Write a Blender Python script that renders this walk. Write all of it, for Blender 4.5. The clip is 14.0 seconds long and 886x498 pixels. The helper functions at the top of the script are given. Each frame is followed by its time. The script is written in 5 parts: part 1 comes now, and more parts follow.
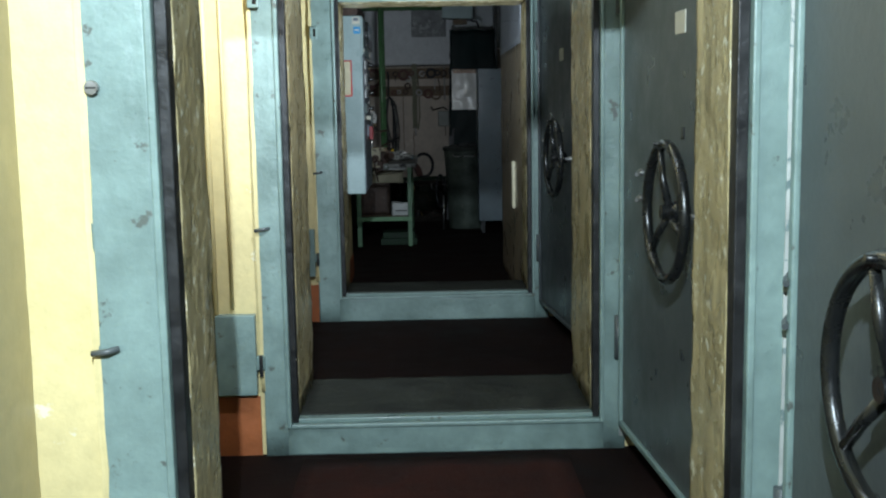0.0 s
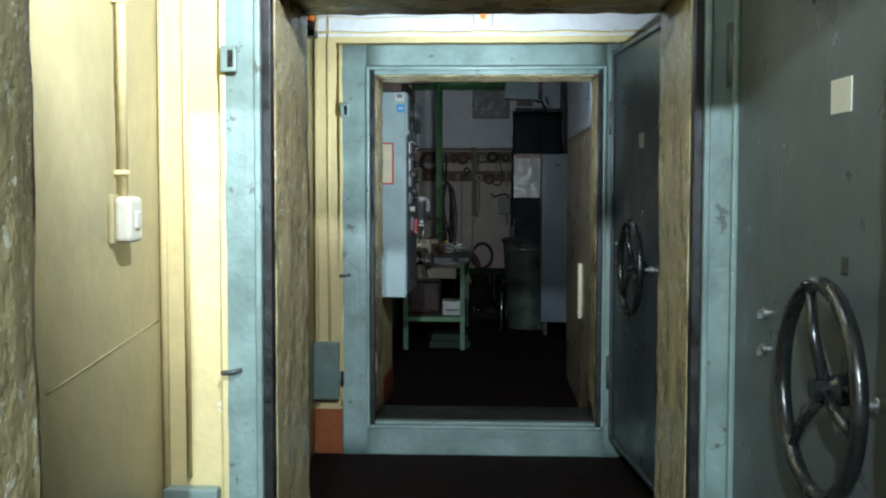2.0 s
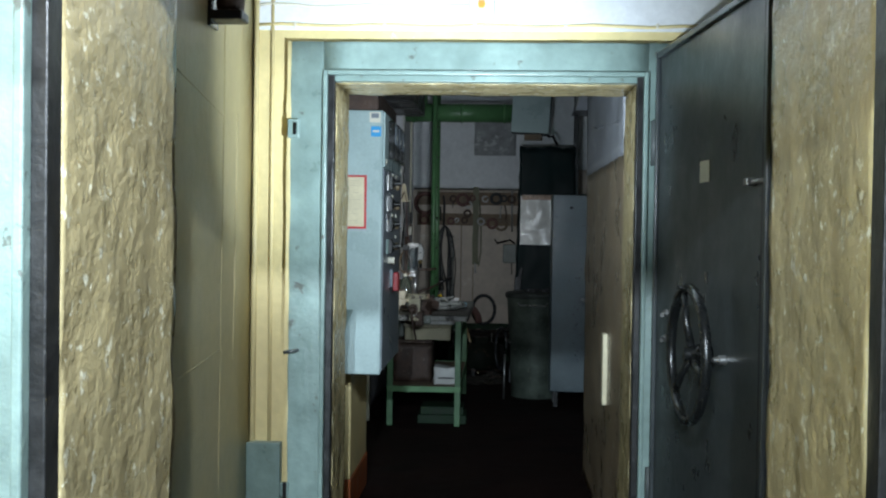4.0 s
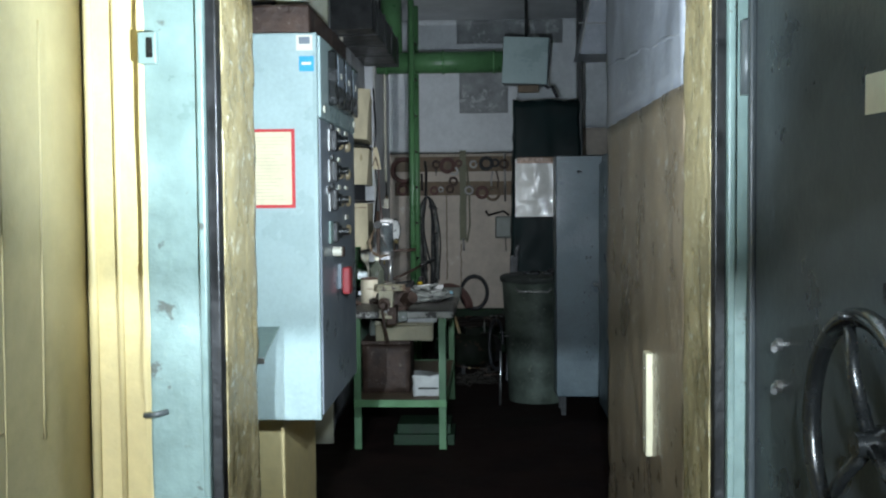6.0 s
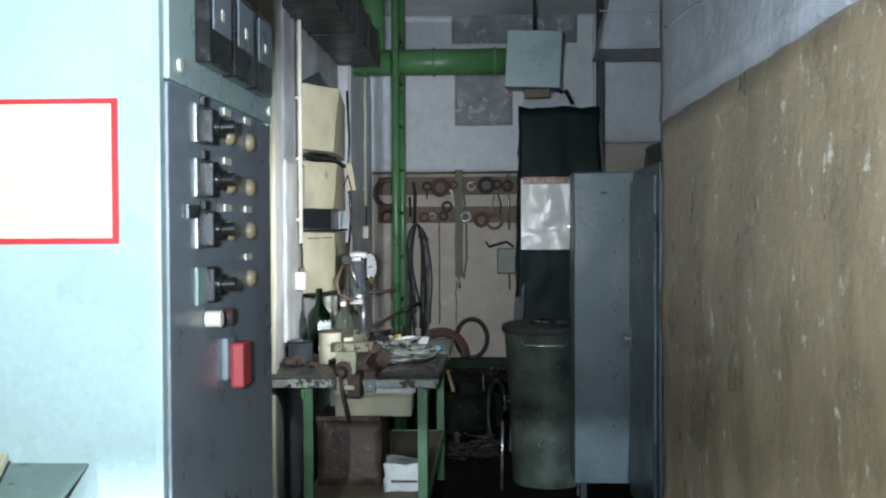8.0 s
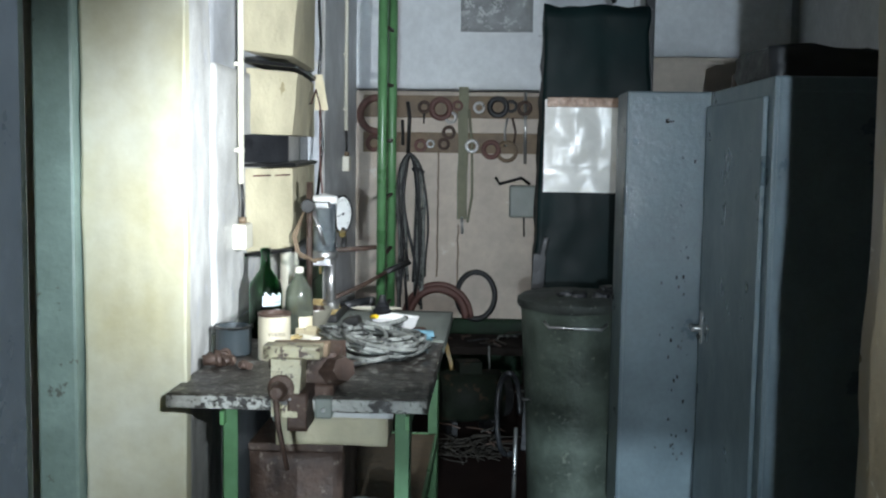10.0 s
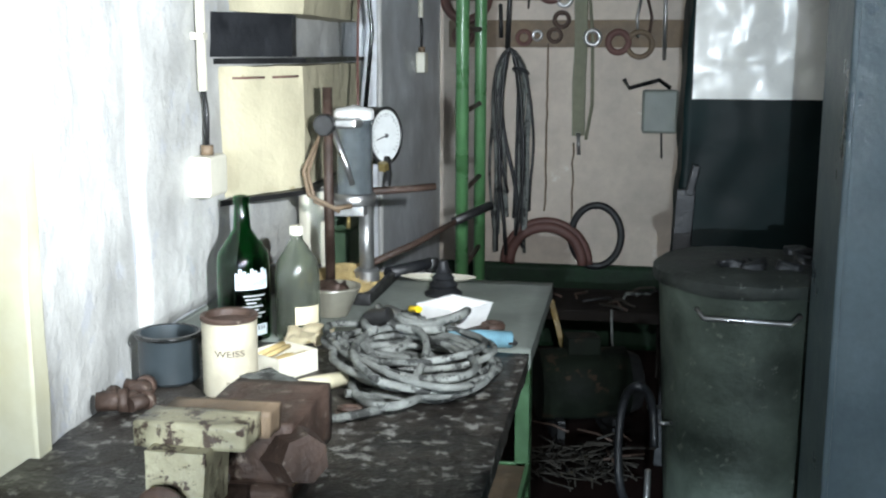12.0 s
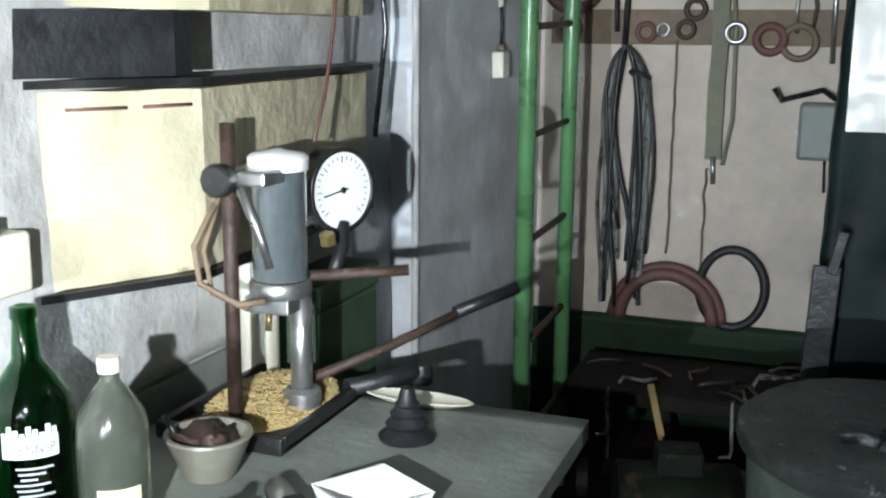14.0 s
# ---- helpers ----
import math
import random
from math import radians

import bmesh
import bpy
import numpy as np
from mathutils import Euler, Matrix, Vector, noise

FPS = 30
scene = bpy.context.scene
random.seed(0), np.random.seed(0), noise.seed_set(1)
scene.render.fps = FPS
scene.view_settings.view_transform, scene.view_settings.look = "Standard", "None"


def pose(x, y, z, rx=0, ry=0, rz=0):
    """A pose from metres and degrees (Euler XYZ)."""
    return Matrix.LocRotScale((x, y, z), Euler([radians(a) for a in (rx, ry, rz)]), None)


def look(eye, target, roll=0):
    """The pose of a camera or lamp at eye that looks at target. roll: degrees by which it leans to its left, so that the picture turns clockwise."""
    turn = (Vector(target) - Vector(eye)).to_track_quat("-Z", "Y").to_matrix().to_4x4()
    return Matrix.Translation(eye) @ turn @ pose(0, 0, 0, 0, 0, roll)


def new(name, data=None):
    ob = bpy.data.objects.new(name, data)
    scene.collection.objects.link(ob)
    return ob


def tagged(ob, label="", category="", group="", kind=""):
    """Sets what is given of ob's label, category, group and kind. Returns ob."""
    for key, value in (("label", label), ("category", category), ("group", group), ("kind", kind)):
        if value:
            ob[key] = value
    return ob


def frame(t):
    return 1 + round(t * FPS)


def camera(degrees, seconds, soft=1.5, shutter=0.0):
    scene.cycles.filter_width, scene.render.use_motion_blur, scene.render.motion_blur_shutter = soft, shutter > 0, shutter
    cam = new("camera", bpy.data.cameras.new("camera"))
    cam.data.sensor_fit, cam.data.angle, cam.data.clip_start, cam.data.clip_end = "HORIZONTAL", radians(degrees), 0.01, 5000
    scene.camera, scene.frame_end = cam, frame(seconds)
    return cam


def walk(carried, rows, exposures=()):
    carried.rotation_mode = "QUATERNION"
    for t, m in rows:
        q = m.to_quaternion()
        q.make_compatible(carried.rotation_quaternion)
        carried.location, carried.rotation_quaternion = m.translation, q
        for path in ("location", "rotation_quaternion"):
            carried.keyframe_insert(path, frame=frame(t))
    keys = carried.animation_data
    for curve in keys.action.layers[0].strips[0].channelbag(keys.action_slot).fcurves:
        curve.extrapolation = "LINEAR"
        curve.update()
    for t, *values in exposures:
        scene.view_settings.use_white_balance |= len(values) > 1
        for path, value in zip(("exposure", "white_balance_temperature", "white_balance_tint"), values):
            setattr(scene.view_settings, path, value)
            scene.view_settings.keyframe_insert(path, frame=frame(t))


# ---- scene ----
cam = camera(45.0, 14.0, soft=2.2)
PATH = [
    (0, (0.444, -0.959, 1.291), (0.475, 1.023, 1.024), -1.0),
    (0.5, (0.493, -0.799, 1.31), (0.478, 1.188, 1.083), -0.2),
    (1, (0.489, -0.532, 1.315), (0.47, 1.462, 1.161), 0.6),
    (1.5, (0.487, -0.232, 1.34), (0.486, 1.764, 1.207), -0.2),
    (2, (0.534, 0.125, 1.344), (0.444, 2.119, 1.228), 0.1),
    (2.5, (0.527, 0.461, 1.329), (0.375, 2.452, 1.203), 1.2),
    (3, (0.492, 0.813, 1.351), (0.401, 2.81, 1.298), 0.8),
    (3.2, (0.504, 0.948, 1.342), (0.39, 2.945, 1.309), 1.4),
    (5.3, (0.588, 2.497, 1.388), (0.513, 4.493, 1.299), -0.4),
    (5.5, (0.58, 2.645, 1.384), (0.461, 4.637, 1.256), -0.0),
    (6, (0.558, 3.053, 1.383), (0.473, 5.049, 1.288), -0.5),
    (6.5, (0.559, 3.436, 1.405), (0.478, 5.431, 1.278), -0.4),
    (7, (0.57, 3.789, 1.459), (0.46, 5.779, 1.296), 0.8),
    (7.5, (0.538, 4.163, 1.403), (0.398, 6.157, 1.323), -1.0),
    (8, (0.588, 4.562, 1.384), (0.495, 6.56, 1.341), -0.3),
    (8.2, (0.606, 4.709, 1.379), (0.489, 6.703, 1.278), 0.1),
    (10.3, (0.535, 6.296, 1.444), (0.44, 8.284, 1.243), 0.9),
    (10.5, (0.545, 6.45, 1.415), (0.44, 8.436, 1.199), 0.1),
    (11, (0.561, 6.87, 1.393), (0.291, 8.826, 1.08), 1.5),
    (11.5, (0.536, 7.232, 1.383), (0.186, 9.168, 1.023), 1.4),
    (12, (0.556, 7.57, 1.387), (0.224, 9.509, 1.024), 0.1),
    (12.5, (0.588, 7.891, 1.393), (0.123, 9.791, 0.974), 1.3),
    (13, (0.598, 8.191, 1.397), (0.129, 10.07, 0.9), -0.2),
    (13.5, (0.659, 8.411, 1.408), (0.038, 10.249, 0.92), 0.4),
    (14, (0.755, 8.643, 1.449), (0.075, 10.481, 1.049), 0.5),
]
walk(cam, [(t, look(eye, target, roll)) for t, eye, target, roll in PATH],
     exposures=[(0, -4.1), (1.5, -3.9), (3, -3.95), (5.5, -2.55), (6.5, -2.6), (8, -2.05), (10.5, -1.4), (11.5, -1.35), (12.5, -1.2), (14, -1.0)])

# ---- light: five fixed spots stand in for the torchlight carried along the walk; the bunker has no daylight ----
world = bpy.data.worlds.new("dark")
scene.world = world
world.use_nodes = True
world.node_tree.nodes["Background"].inputs[0].default_value = (0.6, 0.8, 1.0, 1)
world.node_tree.nodes["Background"].inputs[1].default_value = 0.0005


def torch_stand_in(eye, target, watts, size=125, blend=0.6, radius=0.02, colour=(0.93, 1.0, 0.98)):
    data = bpy.data.lights.new("torch_stand_in", "SPOT")
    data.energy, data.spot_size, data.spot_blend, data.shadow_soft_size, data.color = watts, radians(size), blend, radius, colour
    ob = new("torch_stand_in", data)
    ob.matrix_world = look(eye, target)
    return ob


# first two hang near the ceiling so that the lintels cut their reach
torch_stand_in((0.34, -1.15, 2.22), (-0.40, 2.2, 1.40), 10000, 120, 1.0, colour=(0.80, 0.98, 1.12))
torch_stand_in((0.42, 1.72, 2.22), (-0.62, 3.9, 1.85), 4100, 118, 1.0, colour=(0.86, 0.98, 1.12))
torch_stand_in((0.50, 4.45, 1.42), (0.16, 6.5, 2.2), 1750, 110, 1.0, colour=(0.82, 0.98, 1.13))
torch_stand_in((0.44, 7.05, 1.36), (-0.62, 9.03, 0.95), 460, 46, 1.0, radius=0.012, colour=(0.88, 0.98, 1.05))
torch_stand_in((0.58, 8.37, 1.38), (-0.54, 10.5, 1.38), 680, 88, 1.0, radius=0.012, colour=(0.91, 0.98, 1.05))

# ---- materials ----
MATS = {}


def mat(name, colour, rough=0.6, metal=0.0, vary=0.25, scale=6.0, bump=0.3, bscale=40.0, spots=None, spot_at=0.62, spot_scale=9.0, coat=0.0, detail=6.0, vary2=None, spec=0.5):
    """A painted or bare surface: two scales of mottling, spots of another colour for wear or gloss glints, fine relief.
    """
    m = bpy.data.materials.new(name)
    m.use_nodes = True
    t = m.node_tree
    n, l = t.nodes, t.links
    b = n["Principled BSDF"]
    geo = n.new("ShaderNodeTexCoord")
    info = n.new("ShaderNodeObjectInfo")
    shift = n.new("ShaderNodeVectorMath")
    shift.operation = "MULTIPLY_ADD"
    l.new(info.outputs["Random"], shift.inputs[0])
    shift.inputs[1].default_value = (17, 31, 23)
    l.new(geo.outputs["Object"], shift.inputs[2])

    def tex(s, d=detail, r=0.6):
        x = n.new("ShaderNodeTexNoise")
        x.inputs["Scale"].default_value, x.inputs["Detail"].default_value, x.inputs["Roughness"].default_value = s, d, r
        l.new(shift.outputs[0], x.inputs["Vector"])
        return x

    def ramp(src, a, c, lo=0.0, hi=1.0):
        x = n.new("ShaderNodeMapRange")
        x.inputs[1].default_value, x.inputs[2].default_value, x.inputs[3].default_value, x.inputs[4].default_value = a, c, lo, hi
        l.new(src, x.inputs[0])
        return x.outputs[0]

    def mix(f, a, c):
        x = n.new("ShaderNodeMix")
        x.data_type = "RGBA"
        if isinstance(f, float):
            x.inputs[0].default_value = f
        else:
            l.new(f, x.inputs[0])
        for s, v in ((6, a), (7, c)):
            if isinstance(v, tuple):
                x.inputs[s].default_value = (*v, 1)
            else:
                l.new(v, x.inputs[s])
        return x.outputs[2]

    dark = tuple(c * (1 - vary) for c in colour)
    light = tuple(min(1, c * (1 + vary)) for c in colour)
    if vary2:
        light = vary2
    big = tex(scale)
    fine = tex(bscale, 8.0)
    col = mix(ramp(big.outputs[0], 0.32, 0.68), dark, light)
    col = mix(ramp(fine.outputs[0], 0.3, 0.8, 0.0, 0.35), col, tuple(c * 0.55 for c in colour))
    rg = ramp(big.outputs[0], 0.3, 0.7, max(0.04, rough - 0.12), min(1.0, rough + 0.12))
    if spots:
        sp = tex(spot_scale, 9.0, 0.7)
        f = ramp(sp.outputs[0], spot_at, spot_at + 0.035)
        col = mix(f, col, spots)
    l.new(col, b.inputs["Base Color"])
    l.new(rg, b.inputs["Roughness"])
    b.inputs["Metallic"].default_value = metal
    b.inputs["Coat Weight"].default_value = coat
    b.inputs["Specular IOR Level"].default_value = spec
    if bump:
        bp = n.new("ShaderNodeBump")
        bp.inputs["Strength"].default_value, bp.inputs["Distance"].default_value = bump, 0.006
        l.new(fine.outputs[0], bp.inputs["Height"])
        bp2 = n.new("ShaderNodeBump")
        bp2.inputs["Strength"].default_value, bp2.inputs["Distance"].default_value = bump, 0.02
        l.new(big.outputs[0], bp2.inputs["Height"])
        l.new(bp.outputs[0], bp2.inputs["Normal"])
        l.new(bp2.outputs[0], b.inputs["Normal"])
    MATS[name] = m
    return m


TEAL = mat("teal_paint", (0.20, 0.28, 0.255), 0.38, vary=0.22, scale=5, bump=0.4, bscale=30, spots=(0.10, 0.115, 0.10), spot_at=0.62, spot_scale=14)
CREAM = mat("cream_wall_paint", (0.72, 0.60, 0.30), 0.5, vary=0.12, scale=3, bump=0.4, bscale=25, spots=(0.75, 0.70, 0.52), spot_at=0.66)
BEIGE = mat("beige_wall_paint", (0.42, 0.36, 0.19), 0.42, vary=0.2, scale=2.5, bump=0.35, bscale=22, spots=(0.62, 0.58, 0.42), spot_at=0.68, spot_scale=14)
# pale spots stand for paint chips and painted-in glints off the gloss
OCHRE = mat("ochre_reveal_paint", (0.44, 0.365, 0.195), 0.28, vary=0.16, scale=6, bump=0.7, bscale=34, spots=(0.74, 0.71, 0.54), spot_at=0.585, spot_scale=30)
BROWNWALL = mat("brown_gloss_wall", (0.335, 0.262, 0.172), 0.33, vary=0.25, scale=4, bump=0.4, bscale=30, spots=(0.60, 0.59, 0.52), spot_at=0.605, spot_scale=22)
# darker tone of LEAF, used on the third leaf only
DARKLEAF = mat("steel_door_paint_darker", (0.045, 0.053, 0.055), 0.36, vary=0.15, scale=7, bump=0.12, bscale=60, spots=(0.03, 0.033, 0.034), spot_at=0.72)
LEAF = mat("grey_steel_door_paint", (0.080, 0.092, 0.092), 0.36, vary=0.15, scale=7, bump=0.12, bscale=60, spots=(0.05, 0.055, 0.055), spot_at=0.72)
RUBBER = mat("black_rubber", (0.012, 0.013, 0.015), 0.5, vary=0.3, scale=20, bump=0.2)
BLACK = mat("black_enamel", (0.010, 0.011, 0.011), 0.25, vary=0.3, scale=15, bump=0.1, coat=0.3)
# red-brown lowered almost to black, standing in for faint grazing light
FLOORM = mat("red_floor_paint_shaded", (0.009, 0.0033, 0.0023), 0.8, vary=0.5, scale=3, bump=0.3, bscale=60, spec=0.12, spots=(0.012, 0.007, 0.006), spot_at=0.68)
WHITE = mat("white_lime_wall", (0.74, 0.76, 0.77), 0.75, vary=0.14, scale=2.2, bump=0.4, bscale=25, spots=(0.36, 0.36, 0.36), spot_at=0.66, spot_scale=4)
PLINTH = mat("orange_brown_base_paint", (0.34, 0.10, 0.03), 0.5, vary=0.3, scale=6, bump=0.3)
GREYWALL = mat("blue_grey_wall_paint", (0.35, 0.365, 0.38), 0.5, vary=0.35, scale=3.5, bump=0.6, bscale=22, spots=(0.52, 0.52, 0.50), spot_at=0.61, spot_scale=8)
LIMEWALL = mat("flaking_lime_plaster", (0.53, 0.53, 0.505), 0.5, vary=0.25, scale=5, bump=0.8, bscale=16, spots=(0.45, 0.46, 0.47), spot_at=0.575, spot_scale=9)
PINKWALL = mat("pinkish_plaster", (0.53, 0.455, 0.38), 0.7, vary=0.2, scale=2.5, bump=0.4, bscale=22, spots=(0.62, 0.58, 0.52), spot_at=0.63, spot_scale=5)
YELLOWALL = mat("pale_yellow_stained_wall", (0.56, 0.51, 0.29), 0.5, vary=0.1, scale=1.7, bump=0.3, bscale=14, vary2=(0.66, 0.68, 0.60))
CABINET = mat("pale_blue_grey_enamel", (0.36, 0.465, 0.455), 0.3, vary=0.08, scale=4, bump=0.06, bscale=80)
PANEL = mat("grey_switch_panel", (0.20, 0.23, 0.26), 0.35, vary=0.15, scale=6, bump=0.1)
LOCKER = mat("blue_grey_locker_paint", (0.105, 0.142, 0.158), 0.36, vary=0.2, scale=5, bump=0.25, bscale=60, spots=(0.03, 0.03, 0.03), spot_at=0.705, spot_scale=34)
GREEN = mat("green_pipe_paint", (0.085, 0.21, 0.085), 0.35, vary=0.2, scale=8, bump=0.2)
GALV = mat("galvanised_dusty_zinc", (0.075, 0.092, 0.074), 0.5, metal=0.15, vary=0.5, scale=6, bump=0.5, bscale=50, spec=0.3, spots=(0.13, 0.145, 0.115), spot_at=0.60, spot_scale=30)
WOODTOP = mat("dirty_bench_top", (0.032, 0.027, 0.022), 0.45, vary=0.7, scale=9, bump=1.0, bscale=38, spots=(0.20, 0.195, 0.175), spot_at=0.56, spot_scale=36)

# ---- mesh helpers ----


def box(x0, x1, y0, y1, z0, z1, bev=0.0, bm=None, seg=2):
    b = bmesh.new()
    m = Matrix.Translation(((x0 + x1) / 2, (y0 + y1) / 2, (z0 + z1) / 2)) @ Matrix.Diagonal((x1 - x0, y1 - y0, z1 - z0, 1))
    bmesh.ops.create_cube(b, size=1, matrix=m)
    if bev:
        bmesh.ops.bevel(b, geom=b.edges[:], offset=bev, segments=seg, affect="EDGES", profile=0.5)
    return join(bm, b)


def join(bm, b, m=None):
    """Adds b, moved by m, to bm."""
    if m is not None:
        b.transform(m)
    if bm is None:
        return b
    tmp = bpy.data.meshes.new("tmp")
    b.to_mesh(tmp)
    b.free()
    bm.from_mesh(tmp)
    bpy.data.meshes.remove(tmp)
    return bm


def tube(points, r, seg=10, bm=None, closed=False, taper=1.0):
    """A round bar along the points."""
    b = bmesh.new()
    pts = [Vector(p) for p in points]
    n = len(pts)
    up = None
    rings = []
    for i, p in enumerate(pts):
        a = pts[(i - 1) % n] if (closed or i) else p
        c = pts[(i + 1) % n] if (closed or i < n - 1) else p
        d = (c - a).normalized() if (c - a).length > 1e-9 else Vector((0, 0, 1))
        if up is None:
            up = d.orthogonal().normalized()
        up = (up - d * up.dot(d))
        up = up.normalized() if up.length > 1e-6 else d.orthogonal().normalized()
        side = d.cross(up)
        rr = r * (1 + (taper - 1) * i / max(1, n - 1))
        rings.append([b.verts.new(p + (up * math.cos(2 * math.pi * k / seg) + side * math.sin(2 * math.pi * k / seg)) * rr) for k in range(seg)])
    for i in range(n if closed else n - 1):
        A, B = rings[i], rings[(i + 1) % n]
        for k in range(seg):
            b.faces.new((A[k], A[(k + 1) % seg], B[(k + 1) % seg], B[k]))
    if not closed:
        b.faces.new(rings[0][::-1])
        b.faces.new(rings[-1])
    bmesh.ops.recalc_face_normals(b, faces=b.faces[:])
    for f in b.faces:
        f.smooth = len(f.verts) == 4
    return join(bm, b)


def lathe(profile, seg=32, bm=None, m=None):
    """A turned shape round z from (radius, height) pairs."""
    b = bmesh.new()
    rings = []
    for r, z in profile:
        if r < 1e-5:
            rings.append([b.verts.new((0, 0, z))] * seg)
        else:
            rings.append([b.verts.new((r * math.cos(2 * math.pi * k / seg), r * math.sin(2 * math.pi * k / seg), z)) for k in range(seg)])
    for A, B in zip(rings, rings[1:]):
        for k in range(seg):
            q = [A[k], A[(k + 1) % seg], B[(k + 1) % seg], B[k]]
            q = [v for i, v in enumerate(q) if v not in q[:i]]
            if len(q) > 2:
                f = b.faces.new(q)
                f.smooth = True
    bmesh.ops.recalc_face_normals(b, faces=b.faces[:])
    for e in b.edges:
        e.smooth = e.calc_face_angle(0.0) < 0.7
    return join(bm, b, m)


def grid_face(w, h, nu, nv, bulge=None):
    """A sheet in the xz plane, facing -y, from the origin; bulge(u, v) gives its offset."""
    b = bmesh.new()
    vs = [[b.verts.new((w * i / nu, bulge(i / nu, j / nv) if bulge else 0, h * j / nv)) for i in range(nu + 1)] for j in range(nv + 1)]
    for j in range(nv):
        for i in range(nu):
            f = b.faces.new((vs[j][i], vs[j][i + 1], vs[j + 1][i + 1], vs[j + 1][i]))
            f.smooth = True
    return b


def finish(name, bm, material, parent=None, label="", smooth=False):
    me = bpy.data.meshes.new(name)
    bm.to_mesh(me)
    bm.free()
    ob = new(name, me)
    for m in material if isinstance(material, (list, tuple)) else [material]:
        me.materials.append(m)
    if smooth:
        me.shade_smooth()
    if parent:
        ob.parent = parent
    if label:
        tagged(ob, label)
    return ob


def part(name, bm, material, parent, label="", smooth=False):
    return finish(name, bm, material, parent, label, smooth)


def thing(name, label, category, at=(0, 0, 0), rz=0.0, group=""):
    ob = new(name)
    ob.empty_display_size = 0.05
    ob.matrix_world = pose(*at, 0, 0, rz)
    return tagged(ob, label, category, group)


def structure(name, bm, material, label="", category="wall"):
    return tagged(finish(name, bm, material), label, category, kind="structure")


def rough(bm, amount, scale=7.0, cut=0):
    """Unevenness of hand-laid plaster."""
    if cut:
        bmesh.ops.subdivide_edges(bm, edges=bm.edges[:], cuts=cut, use_grid_fill=True)
    for v in bm.verts:
        v.co += noise.noise_vector(v.co * scale) * amount
    return bm


# ---- the setting ----
OPEN_L, OPEN_R = -0.05, 1.06          # clear opening of the three pressure doorways
DOORS = ((1.15, 0.30, 0.14, 1.84), (2.94, 0.55, 0.14, 1.885), (5.44, 0.36, 0.17, 1.90))  # face, wall thickness, sill, head
WALL_L, WALL_R = -0.35, 1.42
CEIL, ROOM_CEIL = 2.34, 2.95
ROOM_R, ROOM_FAR, ROOM_L = 2.3, 12.57, -1.6

structure("floor", box(-2.0, 2.6, -3.2, 13.4, -0.1, 0.0), FLOORM, "red-brown painted concrete floor, colour lowered for grazing light", "floor")
CHIPWHITE = mat("chipped_white_paint", (0.52, 0.54, 0.50), 0.45, vary=0.2, scale=10, bump=0.4, bscale=40, spots=(0.17, 0.24, 0.23), spot_at=0.54, spot_scale=18)
# green with the shade behind and under the bench put into its colour
SHADEGREEN = mat("shade_dark_green_paint", (0.010, 0.026, 0.012), 0.6, vary=0.4, scale=9, bump=0.3, spec=0.2)
# GREYWALL lightened: the near torchlight on the pilaster is put into the colour
PILASTER = mat("grey_wall_paint_lit", (0.62, 0.64, 0.66), 0.5, vary=0.25, scale=3.5, bump=0.35, bscale=18, spots=(0.70, 0.70, 0.68), spot_at=0.64, spot_scale=8)
# WOOD darkened almost to black: the corner's shade is put into the colour
SHADEWOOD = mat("shade_dark_wood", (0.014, 0.011, 0.009), 0.85, vary=0.4, scale=9, bump=0.4, spec=0.12)
SILL = mat("dirty_concrete_sill", (0.030, 0.032, 0.026), 0.65, vary=0.5, scale=7, bump=0.5, bscale=30, spots=(0.06, 0.06, 0.05), spot_at=0.64, spot_scale=12, spec=0.25)
RUST = mat("rusty_steel", (0.060, 0.036, 0.026), 0.6, metal=0.2, vary=0.5, scale=14, bump=0.5, bscale=60, spots=(0.15, 0.12, 0.095), spot_at=0.60, spot_scale=34)
STEEL = mat("worn_steel", (0.42, 0.42, 0.41), 0.35, metal=0.9, vary=0.2, scale=12, bump=0.15, bscale=80)
DARKSTEEL = mat("dark_oily_steel", (0.03, 0.03, 0.03), 0.4, metal=0.5, vary=0.4, scale=14, bump=0.2)
WHITEPL = mat("yellowed_white_plastic", (0.70, 0.67, 0.55), 0.4, vary=0.08, scale=10, bump=0.05)
PAPER = mat("yellowed_paper", (0.70, 0.62, 0.42), 0.7, vary=0.1, scale=8, bump=0.15, bscale=50)
PAPERTXT = mat("faded_print", (0.58, 0.50, 0.34), 0.7, vary=0.1, bump=0)
DULLRED = mat("faded_red_bakelite", (0.42, 0.05, 0.055), 0.5, vary=0.2, bump=0.05)
LENS = mat("tan_indicator_lens", (0.25, 0.20, 0.12), 0.3, vary=0.15, bump=0)
RED = mat("red_paint", (0.50, 0.02, 0.025), 0.5, vary=0.15, bump=0.05)
BLUESTICK = mat("blue_sticker", (0.03, 0.33, 0.66), 0.4, vary=0.05, bump=0)
CARD = mat("creased_brown_paper", (0.53, 0.48, 0.33), 0.65, vary=0.2, scale=7, bump=0.5, bscale=14, spots=(0.30, 0.25, 0.14), spot_at=0.66)
TARP = mat("dark_green_tarpaulin", (0.0045, 0.0135, 0.0135), 0.55, vary=0.45, scale=3, bump=0.35, bscale=9, spec=0.16)
WOOD = mat("old_bare_wood", (0.17, 0.12, 0.075), 0.65, vary=0.3, scale=9, bump=0.4, bscale=50)
CHIPPED = mat("chipped_cream_vise_paint", (0.36, 0.33, 0.22), 0.45, vary=0.3, scale=16, bump=0.5, spots=(0.06, 0.04, 0.03), spot_at=0.54, spot_scale=34)
STRAW = mat("dry_straw", (0.50, 0.38, 0.17), 0.7, vary=0.25, scale=20, bump=0.2)
